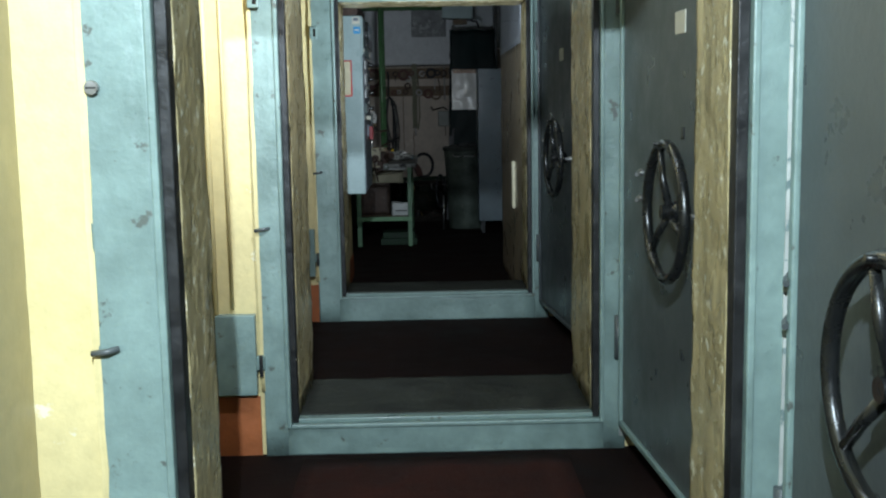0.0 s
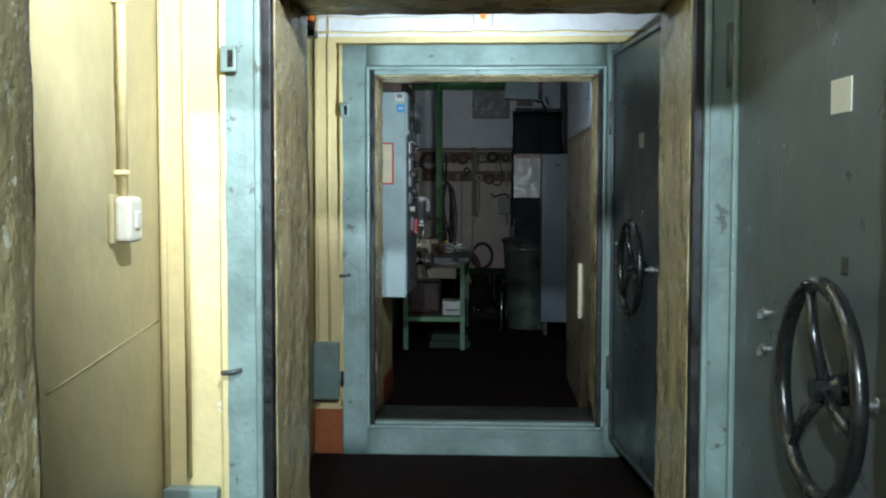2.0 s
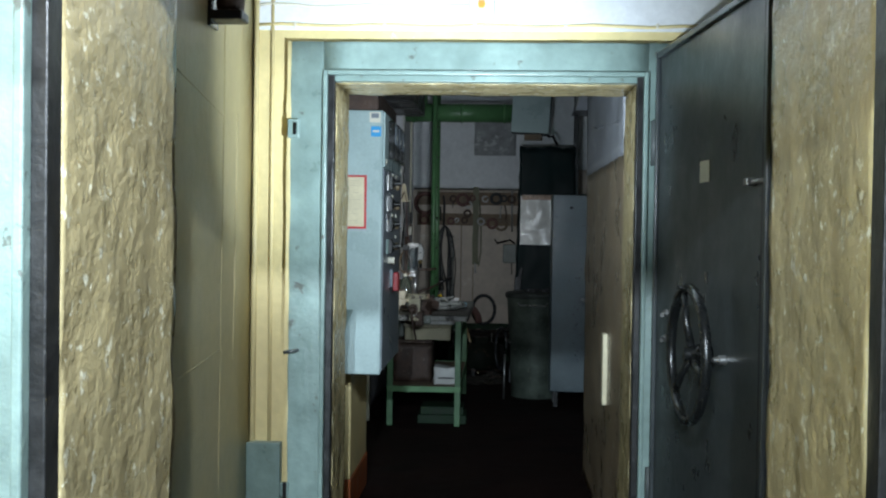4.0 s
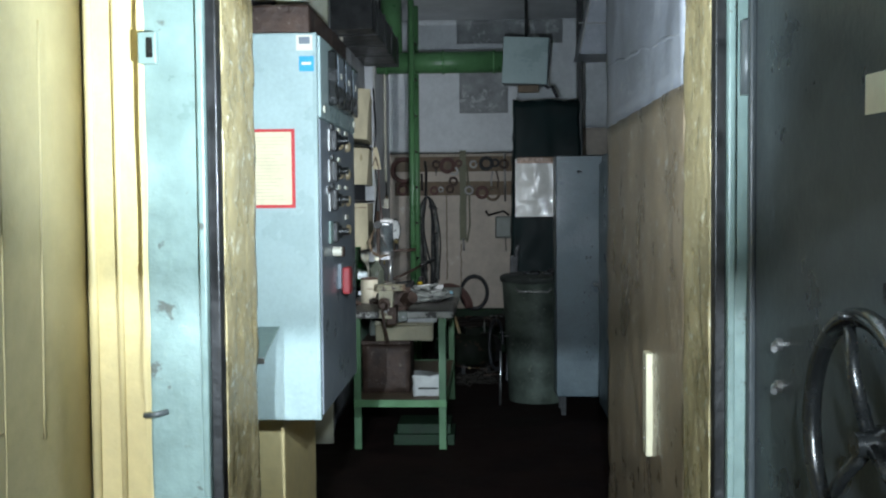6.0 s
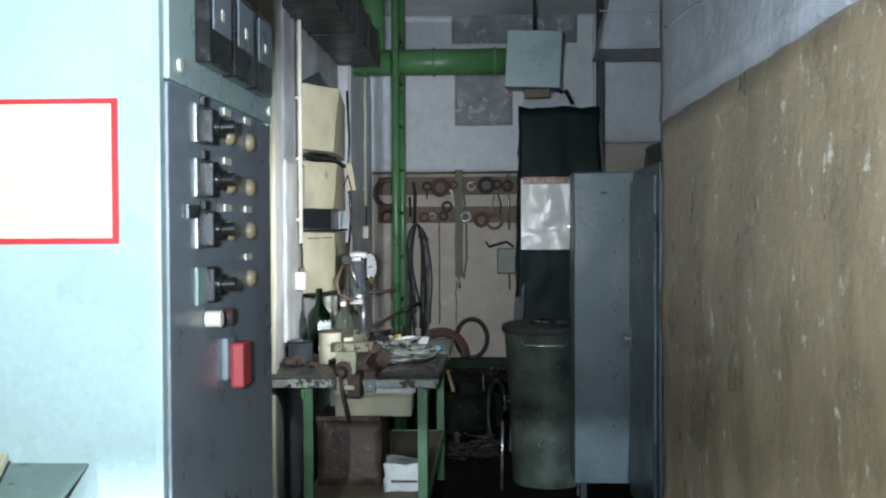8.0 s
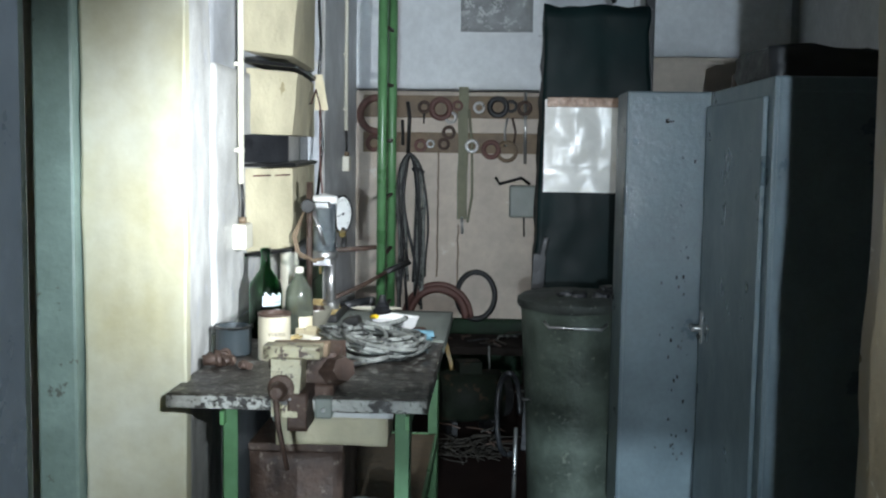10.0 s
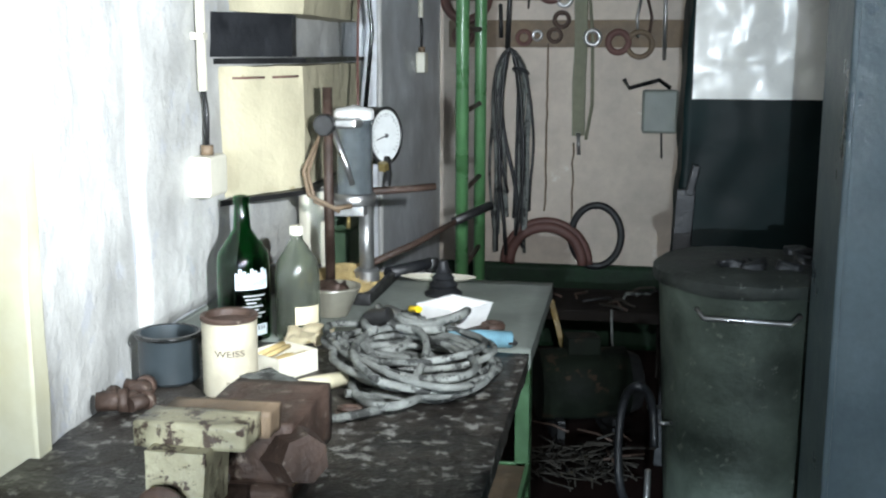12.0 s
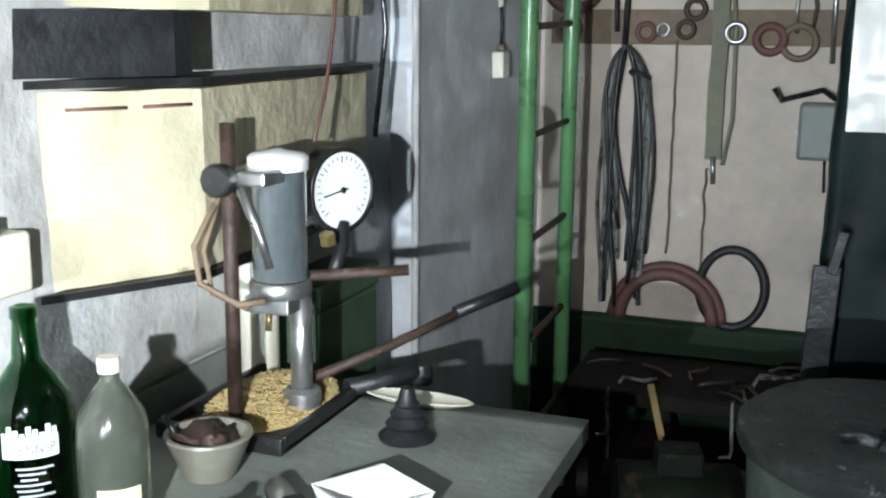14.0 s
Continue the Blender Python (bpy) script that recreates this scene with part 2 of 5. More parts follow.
CABLE = mat("dusty_grey_rubber_cable", (0.165, 0.173, 0.160), 0.7, vary=0.7, scale=13, bump=0.7, bscale=60, spots=(0.03, 0.031, 0.029), spot_at=0.53, spot_scale=20, spec=0.3)
TINPAPER = mat("cream_tin_label", (0.44, 0.40, 0.30), 0.5, vary=0.1, scale=12, bump=0.06)
INK = mat("brown_ink", (0.022, 0.014, 0.008), 0.6, bump=0)
GREYBENCH = mat("grey_green_painted_board", (0.20, 0.22, 0.195), 0.5, vary=0.35, scale=5, bump=0.25, bscale=40, spots=(0.12, 0.07, 0.05), spot_at=0.66, spot_scale=9)
HOSERED = mat("old_reddish_rubber", (0.12, 0.055, 0.045), 0.6, vary=0.25, bump=0.1)
BATTEN = mat("pale_wood_batten", (0.72, 0.66, 0.46), 0.6, vary=0.08, scale=12, bump=0.15)
LIGHTBLUE = mat("light_blue_paint_tube", (0.17, 0.34, 0.42), 0.45, vary=0.2, scale=30, bump=0.1, spots=(0.05, 0.08, 0.1), spot_at=0.62, spot_scale=40)
BRASS = mat("dull_brass", (0.30, 0.23, 0.09), 0.4, metal=0.7, vary=0.2, bump=0.1)
# shaded copy of STRAW for the litter in the unlit corner
SHADESTRAW = mat("shaded_straw", (0.018, 0.014, 0.009), 0.8, vary=0.4, scale=12, bump=0.2)
YELLOW = mat("yellow_plastic", (0.70, 0.48, 0.02), 0.4, vary=0.1, bump=0)
PANELBLUE = mat("bluish_upper_wall_paint", (0.42, 0.445, 0.49), 0.4, vary=0.25, scale=4, bump=0.4, spots=(0.62, 0.63, 0.60), spot_at=0.62, spot_scale=14)


def glass(name, colour, rough=0.06, ior=1.45):
    m = bpy.data.materials.new(name)
    m.use_nodes = True
    b = m.node_tree.nodes["Principled BSDF"]
    b.inputs["Base Color"].default_value = (*colour, 1)
    b.inputs["Roughness"].default_value, b.inputs["IOR"].default_value, b.inputs["Transmission Weight"].default_value = rough, ior, 1.0
    return m


def glow(name, colour, strength):
    m = bpy.data.materials.new(name)
    m.use_nodes = True
    b = m.node_tree.nodes["Principled BSDF"]
    b.inputs["Base Color"].default_value = (*colour, 1)
    b.inputs["Emission Color"].default_value = (*colour, 1)
    b.inputs["Emission Strength"].default_value = strength
    return m


GREENGLASS = glass("green_bottle_glass", (0.05, 0.24, 0.09))
CLEARGLASS = glass("dusty_clear_glass", (0.55, 0.60, 0.50), 0.12)
CLEARGLASS.node_tree.nodes["Principled BSDF"].inputs["Transmission Weight"].default_value = 0.93
TUBEGLASS = glass("clear_tube_glass", (0.85, 0.9, 0.92), 0.08)
ORANGEGLOW = glow("orange_lamp_glow", (1.0, 0.22, 0.03), 6.0)


def slab(x0, x1, y0, y1, z0, z1, cuts, amount, scale=9.0, bm=None):
    b = box(x0, x1, y0, y1, z0, z1)
    bmesh.ops.subdivide_edges(b, edges=b.edges[:], cuts=cuts, use_grid_fill=True)
    rough(b, amount, scale)
    rough(b, amount * 0.5, scale * 4)
    for f in b.faces:
        f.smooth = True
    return join(bm, b)


def wedge(plan, z0, z1, lean=0.0, cuts=7, amount=0.004, seed=0):
    b = bmesh.new()
    lo = [b.verts.new((x, y, z0)) for x, y in plan]
    hi = [b.verts.new((x + lean * (k == 1), y, z1)) for k, (x, y) in enumerate(plan)]
    n = len(plan)
    for k in range(n):
        b.faces.new((lo[k], lo[(k + 1) % n], hi[(k + 1) % n], hi[k]))
    b.faces.new(lo[::-1])
    b.faces.new(hi)
    bmesh.ops.recalc_face_normals(b, faces=b.faces[:])
    bmesh.ops.subdivide_edges(b, edges=b.edges[:], cuts=cuts, use_grid_fill=True)
    for v in b.verts:
        v.co += noise.noise_vector(v.co * 9 + Vector((seed, 0, 0))) * amount
    return b


def ring(c, r, tr, normal, seg=36, tseg=8, bm=None, squash=1.0):
    n = Vector(normal).normalized()
    u = n.orthogonal().normalized()
    if abs(n.z) < 0.9:
        u = Vector((0, 0, 1)).cross(n).normalized()
    v = n.cross(u)
    pts = [Vector(c) + u * r * math.cos(2 * math.pi * k / seg) + v * r * squash * math.sin(2 * math.pi * k / seg) for k in range(seg)]
    return tube(pts, tr, tseg, bm, closed=True)


def disc(c, r, depth, normal, seg=24, bm=None, bev=0.0):
    """A short cylinder from c along normal."""
    q = Vector(normal).normalized().to_track_quat("Z", "Y").to_matrix().to_4x4()
    e = bev or min(r, depth) * 0.12
    return lathe([(0, 0), (r, 0), (r, depth - e), (r - e, depth), (0, depth)], seg, bm, Matrix.Translation(c) @ q)


def holed_wall(outer, hole, y0, y1):
    """A wall between y0 and y1 with one opening; outer and hole are x0, x1, z0, z1."""
    b = bmesh.new()
    rings = []
    for y in (y0, y1):
        for x0, x1, z0, z1 in (outer, hole):
            rings.append([b.verts.new(p) for p in ((x0, y, z0), (x1, y, z0), (x1, y, z1), (x0, y, z1))])
    for A, B in ((rings[0], rings[1]), (rings[2], rings[3]), (rings[0], rings[2]), (rings[1], rings[3])):
        for k in range(4):
            b.faces.new((A[k], A[(k + 1) % 4], B[(k + 1) % 4], B[k]))
    bmesh.ops.recalc_face_normals(b, faces=b.faces[:])
    return b


# ---- the setting: cross walls with the pressure doorways ----
G = 0.03  # depth of the plastered lining in each doorway
for i, (y, thick, sill, head) in enumerate(DOORS):
    top = ROOM_CEIL if i == 2 else CEIL
    left, right = (-1.9, 2.5) if i == 2 else (WALL_L - 0.2, WALL_R + 0.2)
    b = holed_wall((left, right, 0, top), (OPEN_L - G, OPEN_R + G, sill - G, head + G), y, y + thick)
    wall = structure("wall_cross_%d" % (i + 1), b, CREAM, "cream painted concrete cross wall with a pressure doorway")
    y0, y1 = y + 0.035, y + thick + 0.012
    part("reveal", slab(OPEN_L - 0.045, OPEN_L + 0.004, y0, y1, sill, head, 26, 0.006), OCHRE, wall, "ochre gloss painted rough plaster reveal")
    part("reveal", slab(OPEN_R - 0.004, OPEN_R + 0.045, y0, y1, sill, head, 26, 0.006), OCHRE, wall, "ochre gloss painted rough plaster reveal")
    part("lintel_reveal", slab(OPEN_L, OPEN_R, y0, y1, head - 0.004, head + 0.045, 26, 0.006), OCHRE, wall, "ochre painted rough lintel")
    part("sill", slab(OPEN_L, OPEN_R, y0, y1, sill - 0.045, sill, 20, 0.003), SILL, wall, "dark worn concrete door sill")
    if i:
        part("plinth", box(WALL_L + 0.002, -0.185, y - 0.012, y + 0.002, 0, 0.225), PLINTH, wall, "orange-brown painted base")
        part("edge_bead", tube([(-0.275, y - 0.004, 0.56), (-0.278, y - 0.004, 2.2)], 0.007, 8), CREAM, wall)
        part("edge_bead", tube([(WALL_L + 0.012, y - 0.004, 0.24), (WALL_L + 0.012, y - 0.004, 2.3)], 0.011, 8), CREAM, wall)
bb = slab(WALL_L - 0.2, WALL_L, -3.2, 5.44, 0.0, CEIL, 40, 0.004, 3)
wl = structure("wall_left", bb, BEIGE, "beige glossy painted plaster wall, cracked and patched")
for k, (ya, za, yb, zb) in enumerate(((5.03, 2.3, 4.995, 0.4), (5.2, 1.75, 5.18, 0.9), (4.995, 0.95, 4.3, 0.90), (5.03, 1.72, 4.5, 1.80), (2.92, 0.99, 2.2, 0.93))):
    part("plaster_ridge", tube([(WALL_L, ya + (yb - ya) * s / 12 + noise.noise((s, k, 1)) * 0.012, za + (zb - za) * s / 12 + noise.noise((s, k, 5)) * 0.012) for s in range(13)], 0.003, 6), BEIGE, wl)
structure("wall_right", slab(WALL_R, WALL_R + 0.2, -3.2, 5.44, 0, CEIL, 30, 0.004, 3), BEIGE, "beige glossy painted plaster wall")
structure("wall_behind", box(WALL_L - 0.2, WALL_R + 0.2, -3.4, -3.2, 0, CEIL), BEIGE, "beige painted plaster wall")
structure("ceiling", box(WALL_L - 0.2, WALL_R + 0.2, -3.4, 5.44, CEIL, CEIL + 0.1), WHITE, "white limewashed ceiling", "ceiling")
structure("ceiling_2", box(-2.0, 2.6, 5.44, 13.4, ROOM_CEIL, ROOM_CEIL + 0.1), WHITE, "white limewashed ceiling", "ceiling")

# ---- the room's walls ----
YF = ROOM_FAR
XL = -0.385
wf = structure("wall_far", slab(-2.0, 2.6, YF, YF + 0.2, 0, 1.775, 30, 0.004, 4), PINKWALL, "bare pinkish plaster lower wall with chips")
part("upper_whitewash", slab(-2.0, 2.6, YF - 0.012, YF + 0.2, 1.79, ROOM_CEIL, 24, 0.004, 4), WHITE, wf, "whitewashed upper wall with grey damp stains")
part("green_base", slab(XL, 1.3, YF - 0.03, YF + 0.01, 0.0, 0.40, 12, 0.003), SHADEGREEN, wf, "green painted base band, coloured as in shade")
part("hanging_board", box(-0.27, 0.80, YF - 0.026, YF - 0.004, 1.617, 1.75, 0.003), WOOD, wf, "brown wooden tool board")
part("hanging_board", box(-0.27, 0.80, YF - 0.026, YF - 0.004, 1.407, 1.529, 0.003), WOOD, wf, "brown wooden tool board")
DAMP = mat("grey_damp_stain", (0.30, 0.31, 0.31), 0.8, vary=0.35, scale=6, bump=0.3, bscale=30, spots=(0.50, 0.51, 0.51), spot_at=0.56, spot_scale=9)
part("damp_stain", slab(0.29, 1.22, YF - 0.018, YF - 0.006, 2.74, ROOM_CEIL - 0.005, 8, 0.003, 8), DAMP, wf, "grey damp stain on the whitewash")
part("damp_stain", slab(0.31, 0.74, YF - 0.018, YF - 0.006, 2.13, 2.53, 8, 0.003, 8), DAMP, wf, "grey damp stain on the whitewash")
structure("wall_room_right", box(ROOM_R, ROOM_R + 0.2, 5.8, 13.0, 0, ROOM_CEIL), WHITE, "white plaster wall")
wg = structure("wall_room_left", slab(XL - 0.25, XL, 9.48, 13.0, 0.0, ROOM_CEIL, 44, 0.005, 4), GREYWALL, "blue-grey painted wall flaking to lime plaster")
part("dado_strip", box(XL - 0.01, XL + 0.012, 9.5, 11.05, 0.70, 0.815, 0.002), GREYBENCH, wg, "blue-grey painted strip along the bench")
# flaking is wear; the whiteness also carries close torchlight in the colour
part("bare_plaster", slab(XL - 0.01, XL + 0.010, 9.5, 11.04, 0.825, 1.70, 30, 0.004, 7), LIMEWALL, wg, "flaking lime plaster patch, whitened for close torchlight")
wp = structure("wall_pilaster", slab(XL - 0.02, -0.315, 11.31, 12.6, 0.0, ROOM_CEIL, 30, 0.004, 5), PILASTER, "grey painted wall pilaster with a pale corner")
part("pale_edge", tube([(-0.313, 11.31, 0.3 + 0.1 * s) for s in range(24)], 0.011, 6), LIMEWALL, wp)
structure("wall_pier", slab(-0.62, -0.325, 9.015, 9.055, 0.0, ROOM_CEIL, 30, 0.006, 6), YELLOWALL, "pale yellow wall pier with damp bleached patches")
# flaked corner, likewise whitened to carry the torchlight
structure("wall_return", wedge([(-0.62, 9.05), (-0.335, 9.05), (-0.386, 9.5), (-0.62, 9.5)], 0.0, ROOM_CEIL, cuts=24, amount=0.006), LIMEWALL, "wall corner of flaking plaster over grey, whitened for close torchlight")
structure("wall_recess", box(-1.9, -1.7, 5.8, 9.3, 0, ROOM_CEIL), CREAM, "cream painted recess wall")
structure("wall_recess_back", box(-1.9, -0.66, 9.10, 9.3, 0, ROOM_CEIL), GREYWALL, "blue-grey recess wall")
structure("trim", box(-0.74, -0.625, 8.97, 9.09, 0, 2.3, 0.008), TEAL, "blue-grey steel door post", "post")
yb = DOORS[2][0] + DOORS[2][1]
wq = structure("wall_passage", slab(1.06, 1.45, yb, 7.58, 0.0, 1.67, 34, 0.005, 5), BROWNWALL, "scratched brown gloss painted wall")
part("upper_wall", slab(1.056, 1.45, yb, 7.58, 1.672, ROOM_CEIL, 26, 0.005, 5), PANELBLUE, wq, "bluish grey upper wall paint, scraped")
part("plaster_ridge", tube([(1.06, yb + 1.7 * s / 20, 1.80 + 0.12 * s / 20 + 0.02 * noise.noise((s * 0.4, 1, 1))) for s in range(21)], 0.007, 6), PANELBLUE, wq, "pale crack ridge")
part("wall_return", box(1.45, 2.45, yb, yb + 0.3, 0, ROOM_CEIL), WHITE, wq)

# ---- pressure doors ----


def pressure_door(n, y, sill, head, hub_y, hub_z, wl, wt, hinge_x, swing, catch_z, pin_z, r=0.194):
    """wl, wt: width of the frame on the latch side and above; the leaf hangs at hinge_x and stands open swing degrees past a right angle."""
    d = thing("door_%d" % n, "grey steel pressure door standing open, teal frame", "door")
    tagged(d, kind="structure")
    L, R, B, T = OPEN_L, OPEN_R, sill, head
    w, o = 0.115, 0.022
    turn = Matrix.Translation((hinge_x, y - 0.045, 0)) @ Matrix.Rotation(radians(swing), 4, "Z") @ Matrix.Translation((-1.175, 0.045 - y, 0))

    def hung_part(name, bm, material, parent, label=""):
        bm.transform(turn)
        return part(name, bm, material, parent, label)

    frame = part("frame", slab(L - wl, L - 0.035, y - o, y + 0.002, 0.0, T + wt, 16, 0.002, 14), TEAL, d, "teal painted steel door frame, chipped")
    slabs = ((R + 0.035, R + w, 0.0, T + wt), (L - 0.035, R + 0.035, T + 0.035, T + wt), (L - 0.035, R + 0.035, 0.0, B - 0.035))
    for x0, x1, z0, z1 in slabs:
        part("frame_rail", slab(x0, x1, y - o, y + 0.002, z0, z1, 14, 0.002, 14), TEAL, d)
    for x0, x1, z0, z1 in ((L - 0.036, L - 0.020, B - 0.036, T + 0.036), (R + 0.020, R + 0.036, B - 0.036, T + 0.036), (L - 0.02, R + 0.02, T + 0.020, T + 0.036), (L - 0.02, R + 0.02, B - 0.036, B - 0.020)):
        part("frame_lip", box(x0, x1, y - o - 0.012, y + 0.03, z0, z1, 0.004), TEAL, d)
    for x0, x1, z0, z1 in ((L - 0.02, L + 0.004, B - 0.02, T + 0.02), (R - 0.004, R + 0.02, B - 0.02, T + 0.02), (L + 0.004, R - 0.004, T - 0.002, T + 0.02), (L + 0.004, R - 0.004, B - 0.02, B - 0.003)):
        part("gasket_channel", box(x0, x1, y - 0.012, y + 0.036, z0, z1, 0.003), DARKSTEEL if z1 - z0 > 0.5 else TEAL, d, "dark rubber seal channel")
    part("chipped_edge", slab(R + 0.092, R + w + 0.012, y - o - 0.005, y - o + 0.004, 0.05, T + 0.05, 20, 0.003, 22), CHIPWHITE, d, "chipped white paint along the hinge side")
    part("chipped_edge", slab(L - wl - 0.010, L - wl + 0.004, y - o - 0.002, y + 0.003, 0.25, T + wt, 20, 0.004, 26), CREAM, d)
    # leaf, open along the wall
    x0, x1, ya, yz = 1.175, 1.235, y - 1.235, y - 0.045
    z0, z1 = 0.10, T + 0.10
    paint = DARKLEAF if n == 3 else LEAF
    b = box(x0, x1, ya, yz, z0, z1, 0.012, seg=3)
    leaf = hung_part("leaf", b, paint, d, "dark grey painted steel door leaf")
    b = None
    for a in ((x0 - 0.014, x0 + 0.002, ya, ya + 0.022, z0, z1), (x0 - 0.014, x0 + 0.002, yz - 0.022, yz, z0, z1), (x0 - 0.014, x0 + 0.002, ya + 0.022, yz - 0.022, z1 - 0.022, z1), (x0 - 0.014, x0 + 0.002, ya + 0.022, yz - 0.022, z0, z0 + 0.022)):
        b = box(*a, 0.005, bm=b)
    hung_part("leaf_rim", b, paint if n > 2 else TEAL, leaf)
    hung_part("rubber_seal", box(x0 - 0.008, x0 + 0.001, ya + 0.03, ya + 0.05, z0 + 0.03, z1 - 0.03, 0.003), RUBBER, leaf)
    b = ring((1.105, hub_y, hub_z), r, 0.0155, (1, 0, 0), 48, 12)
    wheel = hung_part("handwheel", b, BLACK, d, "black enamelled handwheel")
    for k in range(3):
        a = math.radians(75 + 120 * k)
        e = Vector((0, math.cos(a), math.sin(a)))
        c = Vector((1.105, hub_y, hub_z))
        hung_part("spoke", tube([c + e * 0.02 + Vector((0.012, 0, 0)), c + e * 0.1, c + e * (r - 0.002)], 0.0125, 8, taper=0.8), BLACK, wheel)
    hung_part("hub", lathe([(0, 0), (0.022, 0), (0.03, 0.012), (0.03, 0.045), (0.02, 0.055), (0.02, 0.085), (0, 0.085)], 20, None, pose(1.178, hub_y, hub_z, 0, -90, 0)), BLACK, wheel)
    hung_part("grip_pin", tube([(1.105, hub_y + 0.02, hub_z + r - 0.002), (1.075, hub_y + 0.02, hub_z + r + 0.002)], 0.006, 8), BLACK, wheel)
    b = disc((1.176, hub_y - 0.14, hub_z - 0.0), 0.014, 0.022, (-1, 0, 0))
    disc((1.155, hub_y - 0.14, hub_z - 0.0), 0.008, 0.016, (-1, 0, 0), bm=b)
    hung_part("bolt_boss", b, STEEL, leaf, "bright steel bolt boss")
    for dz in (0.0, -0.085):
        b = disc((1.176, hub_y + 0.53, hub_z + 0.08 + dz), 0.013, 0.012, (-1, 0, 0))
        tube([(1.162, hub_y + 0.53, hub_z + 0.08 + dz), (1.150, hub_y + 0.50, hub_z + 0.075 + dz)], 0.007, 8, b)
        hung_part("bolt", b, STEEL if n > 1 else LEAF, leaf)
    hung_part("paper_tag", box(1.1725, 1.1765, hub_y + 0.05, hub_y + 0.15, hub_z + 0.51, hub_z + 0.575), WHITEPL, leaf, "white square paper tag")
    hung_part("plate_tag", box(1.171, 1.1765, hub_y + 0.05, hub_y + 0.075, hub_z + 0.205, hub_z + 0.24, 0.001), BLACK, leaf)
    b = box(1.152, 1.178, ya + 0.12, ya + 0.15, hub_z + 0.48, hub_z + 0.50, 0.003)
    tube([(1.165, ya + 0.135, hub_z + 0.49), (1.165, ya + 0.02, hub_z + 0.49)], 0.006, 8, b)
    hung_part("latch_bar", b, STEEL, leaf, "small steel latch bar")
    for hz in (0.35, 1.6):
        part("hinge", tube([(hinge_x - 0.01, y - 0.034, hz), (hinge_x - 0.01, y - 0.034, hz + 0.16)], 0.016, 12), LEAF, d)
    # catches on the frame
    for hz in (catch_z, pin_z):
        b = box(L - wl - 0.004, L - wl + 0.038, y - o - 0.022, y - o, hz - 0.035, hz + 0.035, 0.004)
        if hz > 1.2:
            cat = part("catch", b, TEAL, d, "teal catch keeper")
            part("slot", box(L - wl + 0.016, L - wl + 0.030, y - o - 0.024, y - o - 0.021, hz - 0.022, hz + 0.022), BLACK, cat)
        else:
            b.free()
            part("catch_pin", tube([(L - wl - 0.010, y - o - 0.010, hz - 0.004), (L - wl + 0.02, y - o - 0.016, hz), (L - wl + 0.042, y - o - 0.004, hz + 0.004)], 0.0065, 8), LEAF, d)
    return d


pressure_door(1, 1.15, 0.14, 1.84, 0.58, 0.86, 0.16, 0.115, 1.165, 3.0, 1.66, 0.82)
pressure_door(2, 2.94, 0.14, 1.885, 2.09, 0.975, 0.118, 0.115, 1.158, 3.0, 1.676, 0.854)
pressure_door(3, 5.44, 0.17, 1.90, 4.69, 1.003, 0.158, 0.14, 1.13, 5.0, 1.72, 0.904)

# ---- corridor fittings ----
t = thing("floor_mat", "worn dark red mat lying between the first two doors", "mat", (0.465, 2.18, 0.0))
part("mat", slab(-0.485, 0.485, -0.66, 0.66, 0.001, 0.010, 10, 0.002, 9), mat("worn_red_matting", (0.030, 0.0085, 0.0060), 0.85, vary=0.4, scale=7, bump=0.5, bscale=70, spec=0.15), t)


def wall_box(x0, x1, y, z0, z1):
    t = thing("junction_box", "teal painted steel box on the wall beside the door frame", "wall box", (x0, y, z0), group="teal boxes")
    w, h = x1 - x0, z1 - z0
    body = part("body", box(0, w, -0.05, 0.0, 0, h, 0.006), TEAL, t)
    part("cover", box(-0.003, w + 0.003, -0.058, -0.047, -0.002, h + 0.003, 0.004), TEAL, t)
    part("clasp", box(w, w + 0.03, -0.045, -0.02, h * 0.3, h * 0.48, 0.004), TEAL, t)
    part("clasp", box(w + 0.012, w + 0.026, -0.05, -0.045, h * 0.22, h * 0.5, 0.002), DARKSTEEL, t)


wall_box(-0.33, -0.19, 2.938, 0.245, 0.54)
wall_box(-0.345, -0.225, 5.438, 0.285, 0.567)


def light_switch():
    t = thing("light_switch", "cream surface light switch under a conduit on the beige wall", "switch", (WALL_L, 2.61, 1.21))
    part("backplate", box(0, 0.012, -0.055, 0.075, 0, 0.115, 0.004), BEIGE, t)
    part("body", box(0.01, 0.05, -0.045, 0.045, 0.002, 0.11, 0.012, seg=3), WHITEPL, t, "rounded cream switch body")
    part("rocker", box(0.048, 0.056, -0.015, 0.015, 0.035, 0.075, 0.003), WHITEPL, t)
    c = thing("conduit", "cream painted conduit running up the wall", "conduit", (WALL_L, 2.61, 1.32))
    part("tube", tube([(0.018, 0, 0.0), (0.018, 0, 1.02)], 0.012, 10), CREAM, c)
    for z in (0.05, 0.45, 0.85):
        part("clip", box(0, 0.031, -0.0145, 0.0145, z, z + 0.012, 0.003), CREAM, c)


light_switch()
t = thing("wall_screw", "round steel screw cap on the teal door frame", "screw", (-0.19, 1.126, 1.335))
part("cap", disc((0, 0, 0), 0.014, 0.012, (0, -1, 0)), STEEL, t)
part("slot", box(-0.010, 0.010, -0.0135, -0.0118, -0.0015, 0.0015), DARKSTEEL, t)


